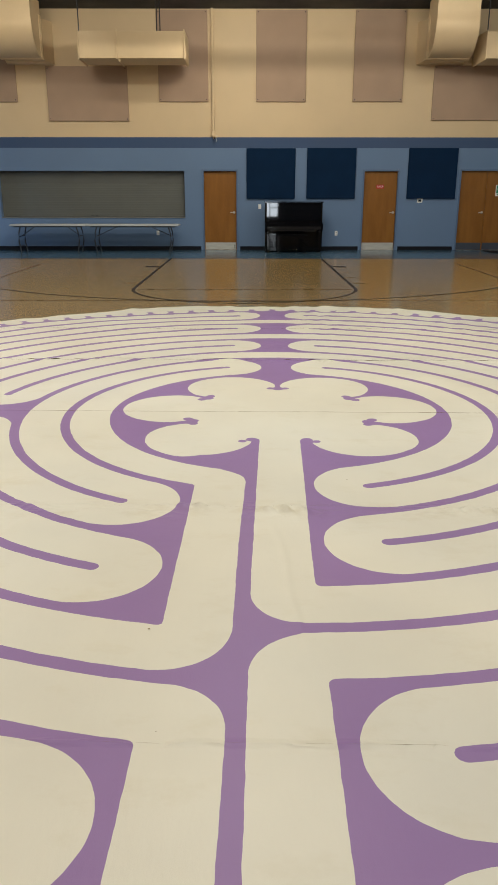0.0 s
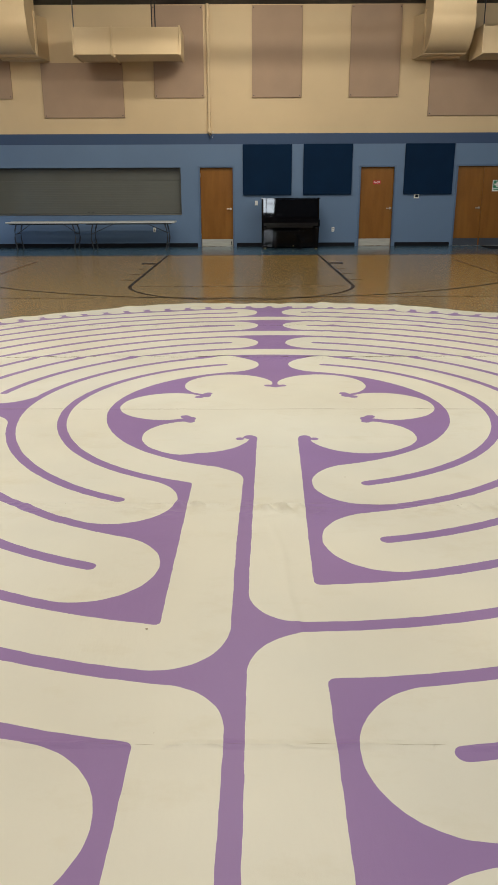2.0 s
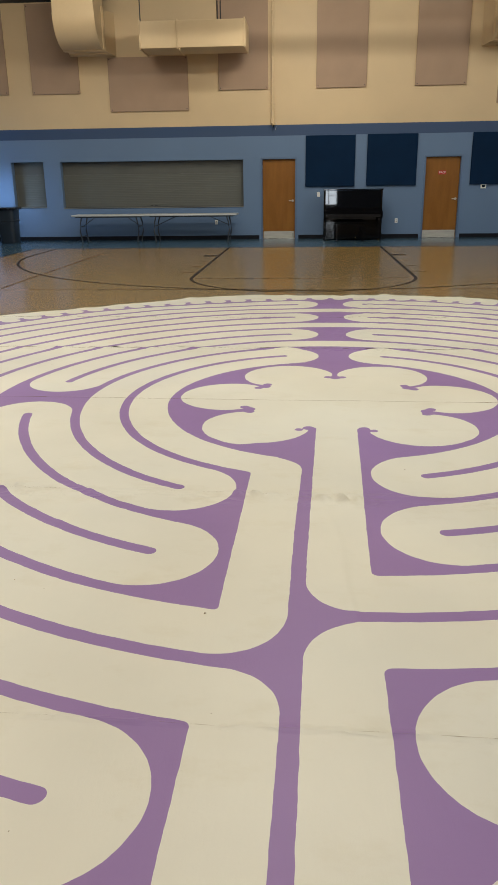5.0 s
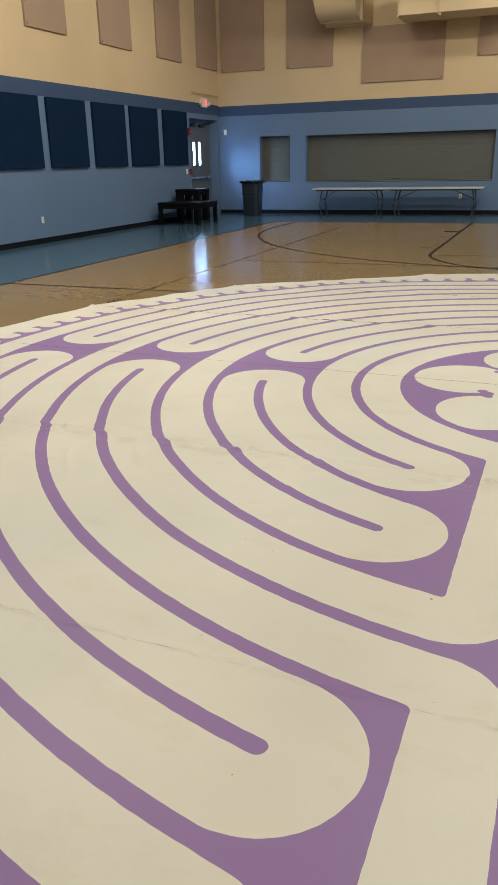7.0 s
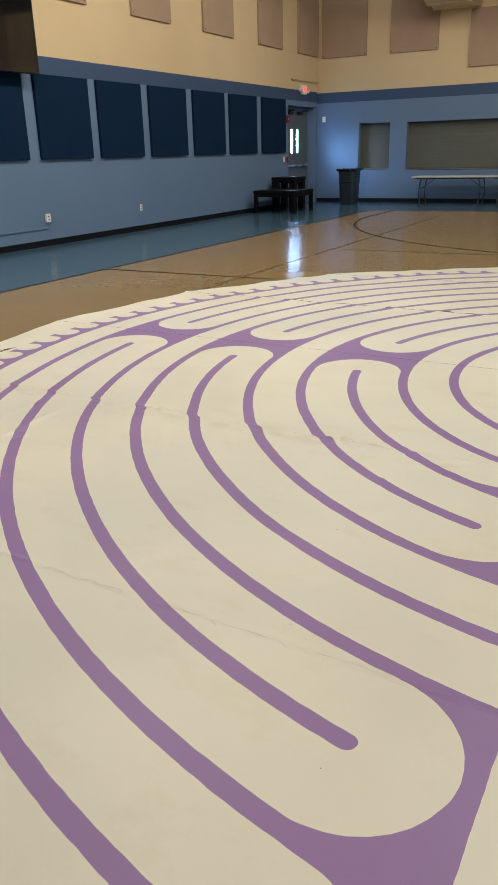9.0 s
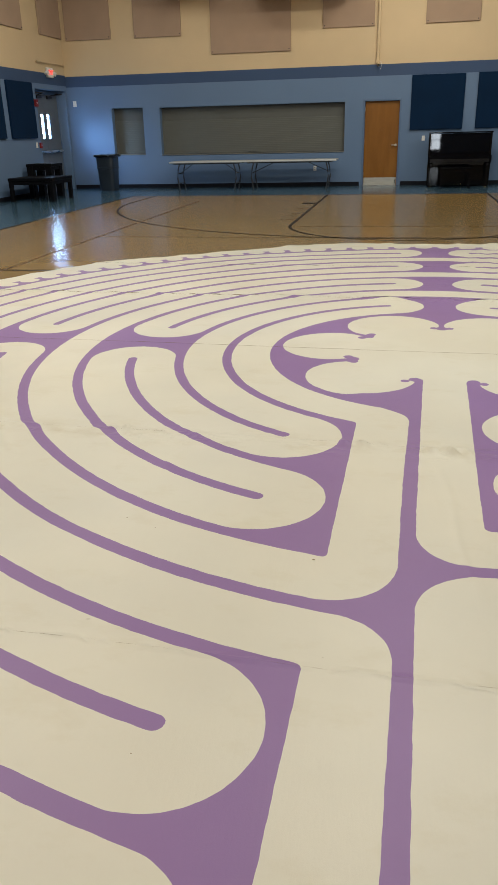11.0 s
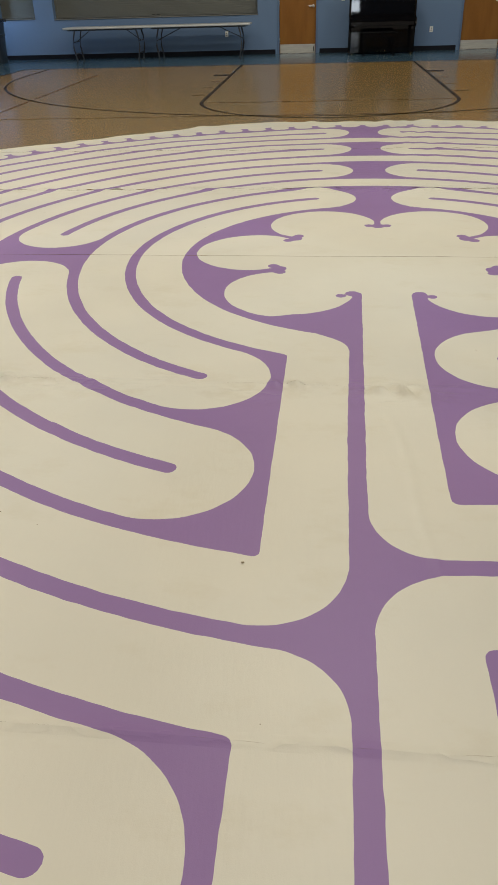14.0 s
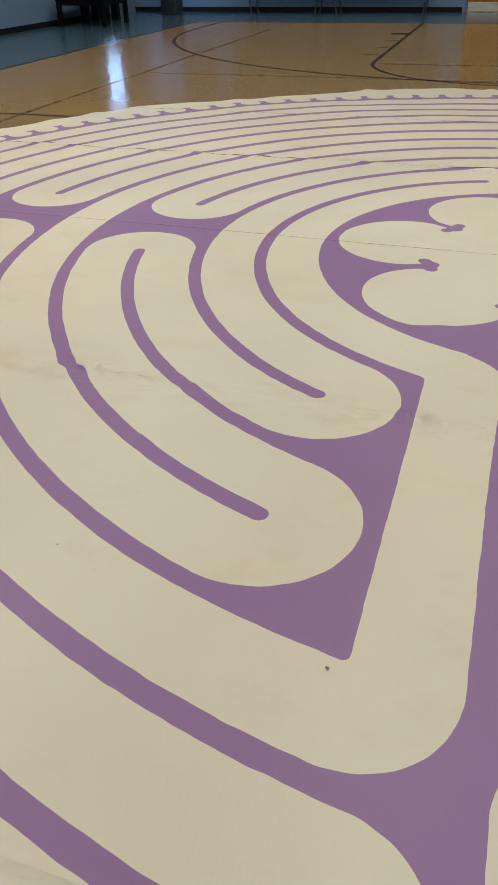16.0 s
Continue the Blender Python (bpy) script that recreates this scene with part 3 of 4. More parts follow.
def build_canvas():
    cloth = thing("labyrinth_canvas", 0, 0, 0, "cream canvas mat with a purple painted labyrinth, spread on the floor", "floor mat", rz=TILT_Z)
    limits = (-5.32, *SEAMS, 5.26)
    for p, (y0, y1) in enumerate(zip(limits, limits[1:])):
        gap = (0.0, 0.0, 0.003, 0.002, 0.002, 0.0)[p]
        y1 = y1 - gap
        cell = (0.013, 0.013, 0.016, 0.02, 0.02, 0.02)[p]   # finer where the walk passes
        rows = max(2, round((y1 - y0) / cell))
        ys = np.linspace(y0, y1, rows + 1)
        cols = round(10.72 / cell)
        # columns follow the trimmed side of each strip, so that its ends are cut clean
        tt = np.linspace(-1, 1, cols + 1)
        X = tt[None, :] * canvas_limit(ys)[:, None]
        Y = np.repeat(ys[:, None], cols + 1, 1)
        for i, s in enumerate(SEAMS):   # the joints are not quite straight
            a = (0.004, 0.004, 0.002, 0.016, 0.010)[i]
            bend = np.sin(5.1 * X + i) + 0.6 * np.sin(15.7 * X + 2 * np.sin(4 * X)) + 0.35 * np.sin(37 * X + i)
            Y = Y + a * 0.55 * bend * np.exp(-((Y - s) / 0.09) ** 2)
        D = white_field(X, Y)
        Z = canvas_height(X, Y) + creases(X, Y)
        if p > 0:   # the southern edge of each strip curls up here and there
            a = (0, 0.0018, 0.0004, 0.0012, 0.0075, 0.003)[p]
            lift = np.maximum(0, (0, -0.25, 0.1, 0.3, 0.05, 0.3)[p] + 0.45 * np.sin(4.1 * X + p) * np.sin(1.7 * X + 2 * p) + 0.3 * np.sin(13 * X + 3 * np.sin(3.1 * X)) + 0.25 * np.sin(29 * X + p) + 0.2 * np.sin(47 * X + 4 * np.sin(5 * X)))
            if p >= 4:   # finer ruffles along the far joints
                lift = np.maximum(0, 0.05 + 0.18 * np.sin(4.1 * X + p) + 0.34 * np.sin(14 * X + 3 * np.sin(3.1 * X)) + 0.32 * np.sin(31 * X + p) + 0.25 * np.sin(49 * X + 4 * np.sin(5 * X)))
            elif p == 1:
                lift = np.maximum(0, -0.08 + 0.3 * np.sin(6 * X) * np.sin(2.3 * X + 1) + 0.3 * np.sin(19 * X + 2 * np.sin(4 * X)) + 0.25 * np.sin(53 * X)) * np.clip((X + 2.3) * 2, 0, 1)
            Z = Z + a * lift * np.exp(-((Y - y0) / 0.03) ** 2)
        V = np.stack([X, Y, Z], -1).reshape(-1, 3)
        Dv = D.reshape(-1)
        idx = np.arange((rows + 1) * (cols + 1)).reshape(rows + 1, cols + 1)
        quads = np.stack([idx[:-1, :-1], idx[:-1, 1:], idx[1:, 1:], idx[1:, :-1]], -1).reshape(-1, 4)
        neg = (Dv[quads] < 0).sum(1)
        faces = {"w": [tuple(q) for q in quads[neg == 4].tolist()], "p": [tuple(q) for q in quads[neg == 0].tolist()]}
        verts = V.tolist()
        cut = {}
        for q in quads[(neg > 0) & (neg < 4)].tolist():
            poly = {"w": [], "p": []}
            for i in range(4):
                a, b = q[i], q[(i + 1) % 4]
                da, db = Dv[a], Dv[b]
                poly["w" if da < 0 else "p"].append(a)
                if (da < 0) != (db < 0):
                    e = (min(a, b), max(a, b))
                    if e not in cut:
                        t = da / (da - db)
                        cut[e] = len(verts)
                        verts.append([verts[a][j] + t * (verts[b][j] - verts[a][j]) for j in range(3)])
                    poly["w"].append(cut[e])
                    poly["p"].append(cut[e])
            for side in "wp":
                if len(poly[side]) > 2:
                    faces[side].append(tuple(poly[side]))
        def link(name, fs, material, parent, label=""):
            used = sorted({v for f in fs for v in f})
            remap = {v: i for i, v in enumerate(used)}
            me = bpy.data.meshes.new(name)
            me.from_pydata([verts[v] for v in used], [], [tuple(remap[v] for v in f) for f in fs])
            me.materials.append(material)
            me.polygons.foreach_set("use_smooth", [True] * len(me.polygons))
            ob = new(name, me)
            ob.parent = parent
            if label:
                ob["label"] = label
            return ob
        panel = link("canvas_panel", faces["w"], M["canvas"], cloth)
        link("painted_pattern", faces["p"], M["purple"], panel, "purple painted labyrinth lines")
    return cloth


build_canvas()

# ---------------------------------------------------------------- wall panels


def acoustic_panel(material, name, label, w, h, depth, screws):
    ob = thing(name, 0, 0, 0, label, "acoustic panel", group=name + "s")
    bm = box(-w / 2, w / 2, -depth, 0.0, -h / 2, h / 2, bevel=0.008, seg=2)
    part("fabric_face", bm, material, ob)
    if screws:
        for sx in (-1, 1):
            for sz in (-1, 1):
                b = bmesh.new()
                tube(b, [(sx * (w / 2 - 0.05), -depth - 0.004, sz * (h / 2 - 0.05)), (sx * (w / 2 - 0.05), -depth + 0.004, sz * (h / 2 - 0.05))], 0.014, 8)
                part("screw", b, M["dark_metal"], ob)
    return ob


TAN_LABEL = "taupe fabric-covered acoustic panel screwed to the tan wall"
tan = acoustic_panel(M["tan_panel"], "tan_acoustic_panel", TAN_LABEL, 1.33, 2.19, 0.05, True)
flat = acoustic_panel(M["tan_panel"], "tan_acoustic_panel", "wide taupe fabric-covered acoustic panel on the tan wall", 2.17, 1.34, 0.05, True)
first = [True, True]
for cx, cz, wide in ((-1.99, 4.975, 0), (0.62, 4.975, 0), (3.22, 4.98, 0), (-7.13, 4.965, 0), (-9.13, 4.975, 0), (-4.57, 4.068, 1), (5.79, 4.09, 1)):
    src = flat if wide else tan
    m = pose(cx, FAR, cz)
    if first[wide]:
        src.matrix_basis, first[wide] = m, False
    else:
        copy_thing(src, m)
for cy in (5.9, 8.53, 11.12, 13.70, 16.0):
    copy_thing(tan, pose(LEFT, cy, 5.02, 0, 0, 90))
navy = acoustic_panel(M["navy_panel"], "navy_acoustic_panel", "navy blue fabric-covered acoustic panel on the blue wall", 1.35, 1.32, 0.06, False)
navy.matrix_basis = pose(0.372, FAR, 2.055)
for cx in (2.045, 4.85):
    copy_thing(navy, pose(cx, FAR, 2.062))
for cy in (2.45, 4.05, 5.69, 7.29, 8.91, 10.55, 12.15, 13.81):
    copy_thing(navy, pose(LEFT, cy, 2.085, 0, 0, 90))

# ---------------------------------------------------------------- serving shutters


def shutter(x0, x1, z0, z1, label):
    ob = thing("roll_shutter", (x0 + x1) / 2, FAR, z0, label, "shutter", group="serving shutters")
    w, h = x1 - x0, z1 - z0
    hood = h * 0.27
    part("hood", box(-w / 2 + 0.004, w / 2 - 0.004, 0.198, 0.26, h - hood, h - 0.004, bevel=0.004), M["shutter_dark"], ob, "darker grey shutter hood")
    bm = bmesh.new()
    n = max(8, int((h - hood) / 0.048))
    prof = []
    for i in range(n):
        za = 0.03 + (h - hood - 0.03) * i / n
        zb = 0.03 + (h - hood - 0.03) * (i + 1) / n
        prof += [(0.1965, za), (0.194, za + (zb - za) * 0.25), (0.194, za + (zb - za) * 0.8), (0.1965, zb - 0.001)]
    prof += [(0.24, h - hood), (0.24, 0.03)]
    prism(bm, prof, "x", -w / 2 + 0.035, w / 2 - 0.035)
    part("curtain", bm, M["shutter"], ob)
    for sx in (-1, 1):
        part("guide", box(*sorted((sx * (w / 2 - 0.04), sx * (w / 2 - 0.004))), 0.17, 0.26, 0.026, h - hood, bevel=0.004), M["shutter"], ob)
    part("bottom_bar", box(-w / 2 + 0.04, w / 2 - 0.04, 0.185, 0.245, 0.026, 0.062, bevel=0.006), M["shutter_dark"], ob)
    part("sill", box(-w / 2 + 0.002, w / 2 - 0.002, -0.02, 0.295, 0.002, 0.024, bevel=0.005), M["sill"], ob, "stainless steel counter sill")
    return ob


big_shutter = shutter(*BIG, "closed grey metal roll-down shutter over a wide serving counter")
small_shutter = shutter(*SMALL, "small closed grey metal roll-down shutter in the blue wall")
bm = bmesh.new()
add_box(bm, -0.10, -0.02, 0.175, 0.19, 0.06, 0.072, bevel=0.003)
add_box(bm, 0.02, 0.10, 0.175, 0.19, 0.06, 0.072, bevel=0.003)
part("pull_handle", bm, M["dark_metal"], big_shutter)

# ---------------------------------------------------------------- doors


def lever(parent, x, z, side, y=-0.0):
    bm = bmesh.new()
    tube(bm, [(x, y, z), (x, y - 0.012, z)], 0.034, 14)
    tube(bm, [(x, y - 0.01, z), (x, y - 0.055, z), (x - side * 0.02, y - 0.06, z), (x - side * 0.11, y - 0.058, z)], 0.012, 8)
    part("door_handle", bm, M["handle"], parent, "satin nickel lever handle", smooth=True)


def door_frame_mesh(w, h):
    bm = bmesh.new()
    f = 0.05
    for a, b, c, d in ((-w / 2, -w / 2 + f, 0, h), (w / 2 - f, w / 2, 0, h), (-w / 2 + f, w / 2 - f, h - f, h)):
        add_box(bm, a, b, -0.018, 0.16, c, d, bevel=0.004)
    return bm


def door(name, o, leaves, label, handed=1):
    w, h = o[1] - o[0], o[3]
    ob = thing(name, (o[0] + o[1]) / 2, FAR, 0.0, label, "door", kind="structure")
    part("door_frame", door_frame_mesh(w, h), M["door_frame"], ob, "blue painted steel door frame")
    inner = w - 0.10
    lw = inner / leaves
    for i in range(leaves):
        x0 = -inner / 2 + i * lw + 0.003
        x1 = x0 + lw - 0.006
        leaf = part("door_leaf", box(x0, x1, 0.03, 0.075, 0.008, h - 0.053, bevel=0.003), M["door"], ob)
        leaf.location.y = 0.045
        part("kick_plate", box(x0 + 0.015, x1 - 0.015, 0.026, 0.0305, 0.012, 0.205, bevel=0.001), M["kick"] if leaves == 1 else M["kick_dark"], leaf, "brushed steel kick plate" if leaves == 1 else "dark kick plate")
        side = handed if leaves == 1 else (1 if i == 0 else -1)
        hx = x1 - 0.065 if side > 0 else x0 + 0.065
        if leaves == 1 or i == 0:
            lever(leaf, hx, 1.03, side, 0.03)
        hinge_x = x0 if side > 0 else x1
        for hz in (0.25, 1.06, 1.88):
            b = bmesh.new()
            tube(b, [(hinge_x, 0.024, hz), (hinge_x, 0.024, hz + 0.1)], 0.008, 8)
            part("hinge", b, M["steel"], leaf)
    part("threshold", box(-inner / 2, inner / 2, 0.0, 0.14, 0.001, 0.007), M["steel"], ob)
    return ob


door_1 = door("door_1", D1, 1, "closed oak veneer door with steel kick plate")
part("door_stop", box(0.395, 0.412, 0.014, 0.027, 0.05, 0.15, bevel=0.004), M["black_base"], door_1)
door_2 = door("door_2", D2, 1, "closed oak veneer door with a small red sign")
door_3 = door("door_3", DD, 2, "closed pair of oak veneer doors")


def text_mesh(name, words, size, material, parent, m, depth=0.001):
    cu = bpy.data.curves.new(name, "FONT")
    cu.body, cu.size, cu.align_x, cu.align_y, cu.extrude = words, size, "CENTER", "CENTER", depth
    tmp = bpy.data.objects.new(name, cu)
    scene.collection.objects.link(tmp)
    bpy.context.view_layer.update()
    me = bpy.data.meshes.new_from_object(tmp)
    bpy.data.objects.remove(tmp)
    me.materials.clear()
    me.materials.append(material)
    ob = new(name, me)
    ob.parent = parent
    ob.matrix_basis = m
    return ob


sign = thing("door_sign", 3.44, FAR + 0.075, 1.72, "small red sign with white letters on the door", "sign")
part("plate", box(-0.105, 0.105, -0.006, -0.001, -0.05, 0.05, bevel=0.003), M["red"], sign)
text_mesh("lettering", "FACP", 0.075, M["paper"], sign, pose(0, -0.0075, 0, 90, 0, 0))
aid = thing("first_aid_sign", 6.81, FAR + 0.075, 1.62, "green first aid sign with a white cross on the door", "sign")
part("plate", box(-0.125, 0.125, -0.004, -0.001, -0.15, 0.15, bevel=0.001), M["paper"], aid)
part("green_field", box(-0.105, 0.105, -0.006, -0.0042, -0.07, 0.135), M["green"], aid, "green printed field")
bm = add_box(box(-0.022, 0.022, -0.008, -0.0062, -0.04, 0.105), -0.075, -0.0225, -0.008, -0.0062, 0.01, 0.054)
add_box(bm, 0.0225, 0.075, -0.008, -0.0062, 0.01, 0.054)
part("cross", bm, M["paper"], aid, "white cross")
part("print_bar", box(-0.09, 0.09, -0.006, -0.0042, -0.12, -0.09), M["green"], aid)
mat = thing("door_mat", 7.05, 15.95, 0.0, "charcoal door mat in front of the double doors", "mat")
part("pile", box(-0.68, 0.68, -0.50, 0.50, 0.001, 0.012, bevel=0.004), M["mat"], mat)

# left wall: recessed pair of exit doors
exit_door = thing("exit_door", LEFT - 0.26, (EXIT[0] + EXIT[1]) / 2, 0.0, "grey steel exit doors with two narrow lit windows", "door", rz=90, kind="structure")
EW, EH = EXIT[1] - EXIT[0], EXIT[3]
bm = bmesh.new()
for a, b, c, d in ((-EW / 2, -EW / 2 + 0.06, 0, EH), (EW / 2 - 0.06, EW / 2, 0, EH), (-EW / 2 + 0.06, EW / 2 - 0.06, EH - 0.10, EH)):
    add_box(bm, a, b, -0.03, 0.05, c, d, bevel=0.004)
part("door_frame", bm, M["door_frame"], exit_door, "blue painted steel door frame")
for s in (-1, 1):
    lo, hi = sorted((s * 0.004, s * (EW / 2 - 0.063)))
    g0, g1 = sorted((s * 0.10, s * 0.27))
    ztop, gz0, gz1 = EH - 0.103, 1.40, 2.02
    bm = bmesh.new()
    for a, b, c, d in ((lo, g0, 0.01, ztop), (g1, hi, 0.01, ztop), (g0, g1, 0.01, gz0), (g0, g1, gz1, ztop)):
        add_box(bm, a, b, -0.01, 0.035, c, d)
    leaf = part("door_leaf", bm, M["grey_door"], exit_door)
    part("vision_pane", box(g0, g1, 0.012, 0.018, gz0, gz1), M["daylight"], leaf, "narrow pane with bright daylight behind")
    bm = bmesh.new()
    for a, b, c, d in ((g0 - 0.025, g0, gz0 - 0.025, gz1 + 0.025), (g1, g1 + 0.025, gz0 - 0.025, gz1 + 0.025), (g0, g1, gz0 - 0.025, gz0), (g0, g1, gz1, gz1 + 0.025)):
        add_box(bm, a, b, -0.02, -0.01, c, d, bevel=0.003)
    part("pane_frame", bm, M["grey_door"], leaf)
    bm = bmesh.new()
    add_box(bm, lo + 0.05, hi - 0.05, -0.10, -0.05, 1.03, 1.09, bevel=0.012, seg=2)
    add_box(bm, lo + 0.05, lo + 0.13, -0.06, -0.01, 1.02, 1.10)
    add_box(bm, hi - 0.13, hi - 0.05, -0.06, -0.01, 1.02, 1.10)
    part("push_bar", bm, M["steel"], leaf, "steel push bar")
    bm = box(s * 0.32 - 0.14, s * 0.32 + 0.14, -0.07, -0.01, ztop - 0.10, ztop - 0.03, bevel=0.008)
    tube(bm, [(s * 0.40, -0.06, ztop - 0.02), (s * 0.60, -0.30, ztop + 0.01), (s * 0.74, -0.04, ztop + 0.03)], 0.012, 8)
    part("door_closer", bm, M["dark_metal"], leaf)
# daylight that comes in through the two panes
for dy in (-0.185, 0.185):
    eye = (LEFT - 0.235, (EXIT[0] + EXIT[1]) / 2 + dy, 1.71)
    lamp = area_lamp("pane_daylight", look(eye, (-8.55, FAR, 0.95)), 0.14, 0.56, 4.2, (0.42, 0.66, 1.0))
    lamp.data.spread = radians(62)

# exit sign with its small shelf pipe
ex = thing("exit_sign", LEFT, 15.67, 2.90, "white exit sign with red lit letters and two lamp heads", "sign", rz=90)
part("housing", box(-0.17, 0.17, -0.07, -0.002, 0.02, 0.26, bevel=0.01), M["white_box"], ex)
text_mesh("lettering", "EXIT", 0.16, M["exit_red"], ex, pose(0, -0.073, 0.14, 90, 0, 0))
for s in (-1, 1):
    b = bmesh.new()
    tube(b, [(s * 0.23, -0.02, 0.13), (s * 0.23, -0.10, 0.11)], 0.055, 12)
    part("lamp_head", b, M["white_box"], ex, smooth=True)
    part("lamp_arm", box(*sorted((s * 0.16, s * 0.20)), -0.05, -0.02, 0.11, 0.15), M["white_box"], ex)
rail = thing("wall_rail", LEFT, 15.7, 3.27, "thin tan rail on the wall above the exit sign", "rail", rz=90)
b = bmesh.new()
tube(b, [(-0.80, -0.06, 0), (0.95, -0.06, 0)], 0.013, 8)
part("bar", b, M["duct"], rail)
for sx in (-0.75, 0.9):
    part("bracket", box(sx - 0.01, sx + 0.01, -0.06, -0.001, -0.012, 0.012), M["duct"], rail)


def small_plate(name, m, label, w, h, d, material, slots=2):
    ob = new(name)
    ob.matrix_basis = m
    tagged(ob, label, name.replace("_", " "))
    part("cover", box(-w / 2, w / 2, -d, -0.001, -h / 2, h / 2, bevel=0.004), material, ob)
    for k in range(slots):
        z = (k - (slots - 1) / 2) * h * 0.36
        part("slot", box(-w * 0.16, w * 0.16, -d - 0.002, -d + 0.001, z - h * 0.07, z + h * 0.07), M["line"] if slots > 1 else M["paper"], ob)
    return ob


OUT = "white wall outlet plate low on the blue wall"
small_plate("light_switch", pose(0.07, FAR, 1.185), "white light switch plate on the blue wall", 0.08, 0.125, 0.012, M["white_box"], 1)
small_plate("outlet", pose(2.245, FAR, 0.465), OUT, 0.08, 0.125, 0.012, M["white_box"])
small_plate("outlet", pose(-2.82, FAR, 0.47), OUT, 0.08, 0.125, 0.012, M["white_box"])
small_plate("outlet", pose(LEFT, 7.76, 0.455, 0, 0, 90), OUT, 0.08, 0.125, 0.012, M["white_box"])
small_plate("outlet", pose(LEFT, 5.0, 0.47, 0, 0, 90), "white wall outlet with a box plugged in", 0.10, 0.14, 0.05, M["white_box"])
small_plate("motion_sensor", pose(-9.72, FAR, 2.29), "small white sensor box on the blue wall", 0.085, 0.15, 0.05, M["white_box"], 1)
small_plate("fire_alarm", pose(LEFT, 14.66, 2.27, 0, 0, 90), "red fire alarm horn beside the exit door", 0.13, 0.17, 0.06, M["alarm_red"], 1)
small_plate("pull_station", pose(LEFT, 14.66, 1.24, 0, 0, 90), "red fire alarm pull station on the wall", 0.10, 0.14, 0.05, M["alarm_red"], 1)
small_plate("light_switch", pose(LEFT, 14.46, 1.25, 0, 0, 90), "white light switch plate beside the exit door", 0.10, 0.13, 0.012, M["white_box"], 1)
th = small_plate("thermostat", pose(4.555, FAR, 1.352), "white thermostat with a dark display", 0.15, 0.12, 0.03, M["white_box"], 0)
part("display", box(-0.04, 0.04, -0.033, -0.029, -0.028, 0.03), M["screen"], th)
race = thing("cable_raceway", LEFT, 4.0, 0.30, "thin blue cable raceway along the wall", "raceway", rz=90)
part("channel", box(-2.0, 1.0, -0.02, -0.001, -0.013, 0.013, bevel=0.003), M["blue_wall"], race)

tv = thing("wall_television", LEFT, 3.95, 2.70, "large black television on a wall bracket", "television", rz=90)
part("bezel", box(-0.97, 0.97, -0.30, -0.24, 0.0, 1.10, bevel=0.01), M["dark_metal"], tv)
part("screen", box(-0.95, 0.95, -0.304, -0.299, 0.025, 1.08), M["screen"], tv)
part("bracket", box(-0.25, 0.25, -0.24, -0.001, 0.35, 0.75), M["dark_metal"], tv)

# ---------------------------------------------------------------- ducts


def duct_elbow(x, label):
    """A square duct that drops from the roof and bends back into the wall, with its round heel to the room."""
    ob = thing("duct_elbow", x, 0, 0, label, "air duct", group="ceiling ducts")
    w, y0, zb, heel, throat, dep, depth = 1.03, 15.04, 4.80, 0.72, 0.14, 0.95, 1.06
    out = [(y0, TOP + 0.02)]
    for k in range(0, 19):
        a = radians(5 * k)
        out.append((y0 + heel * (1 - math.cos(a)), zb + heel * (1 - math.sin(a))))
    out += [(y0 + depth, zb), (y0 + depth, zb + dep)]
    for k in range(1, 7):
        a = radians(15 * k)
        out.append((y0 + depth - throat * math.sin(a), zb + dep + throat * (1 - math.cos(a))))
    out.append((y0 + depth - throat, TOP + 0.02))
    part("elbow", prism(bmesh.new(), out, "x", -w / 2, w / 2), M["duct"], ob, smooth=True)
    bm = box(-w / 2 + 0.006, w / 2 - 0.006, y0 + depth, FAR + 0.02, zb + 0.006, zb + dep - 0.006)
    for v in bm.verts:   # the sleeve widens towards the wall
        if v.co.y > FAR:
            v.co.x *= 1.24
            v.co.z += -0.03 if v.co.z < zb + 0.4 else 0.05
    part("wall_sleeve", bm, M["duct"], ob)
    for fy in (y0 + heel + 0.005, y0 + heel + 0.13, y0 + depth + 0.20):
        part("flange", box(-w / 2 - 0.03, w / 2 + 0.03, fy, fy + 0.03, zb - 0.03, zb + dep + 0.03, bevel=0.005), M["duct"], ob)
    for sx in (-1, 1):
        bm = bmesh.new()
        for k in range(18):
            a, b_ = radians(5 * k), radians(5 * k + 5)
            p = [(y0 + h * (1 - math.cos(q)) + (heel - h), zb + (heel - h) + h * (1 - math.sin(q))) for q in (a, b_) for h in (heel + 0.006, heel - 0.02)]
            x0, x1 = sorted((sx * (w / 2 - 0.004), sx * (w / 2 + 0.012)))
            prism(bm, [p[0], p[1], p[3], p[2]], "x", x0, x1)
        part("standing_seam", bm, M["duct"], ob)
    return ob


duct_elbow(-6.03, "cream painted square duct elbow dropping from the roof")
duct_elbow(4.83, "cream painted square duct elbow dropping from the roof")


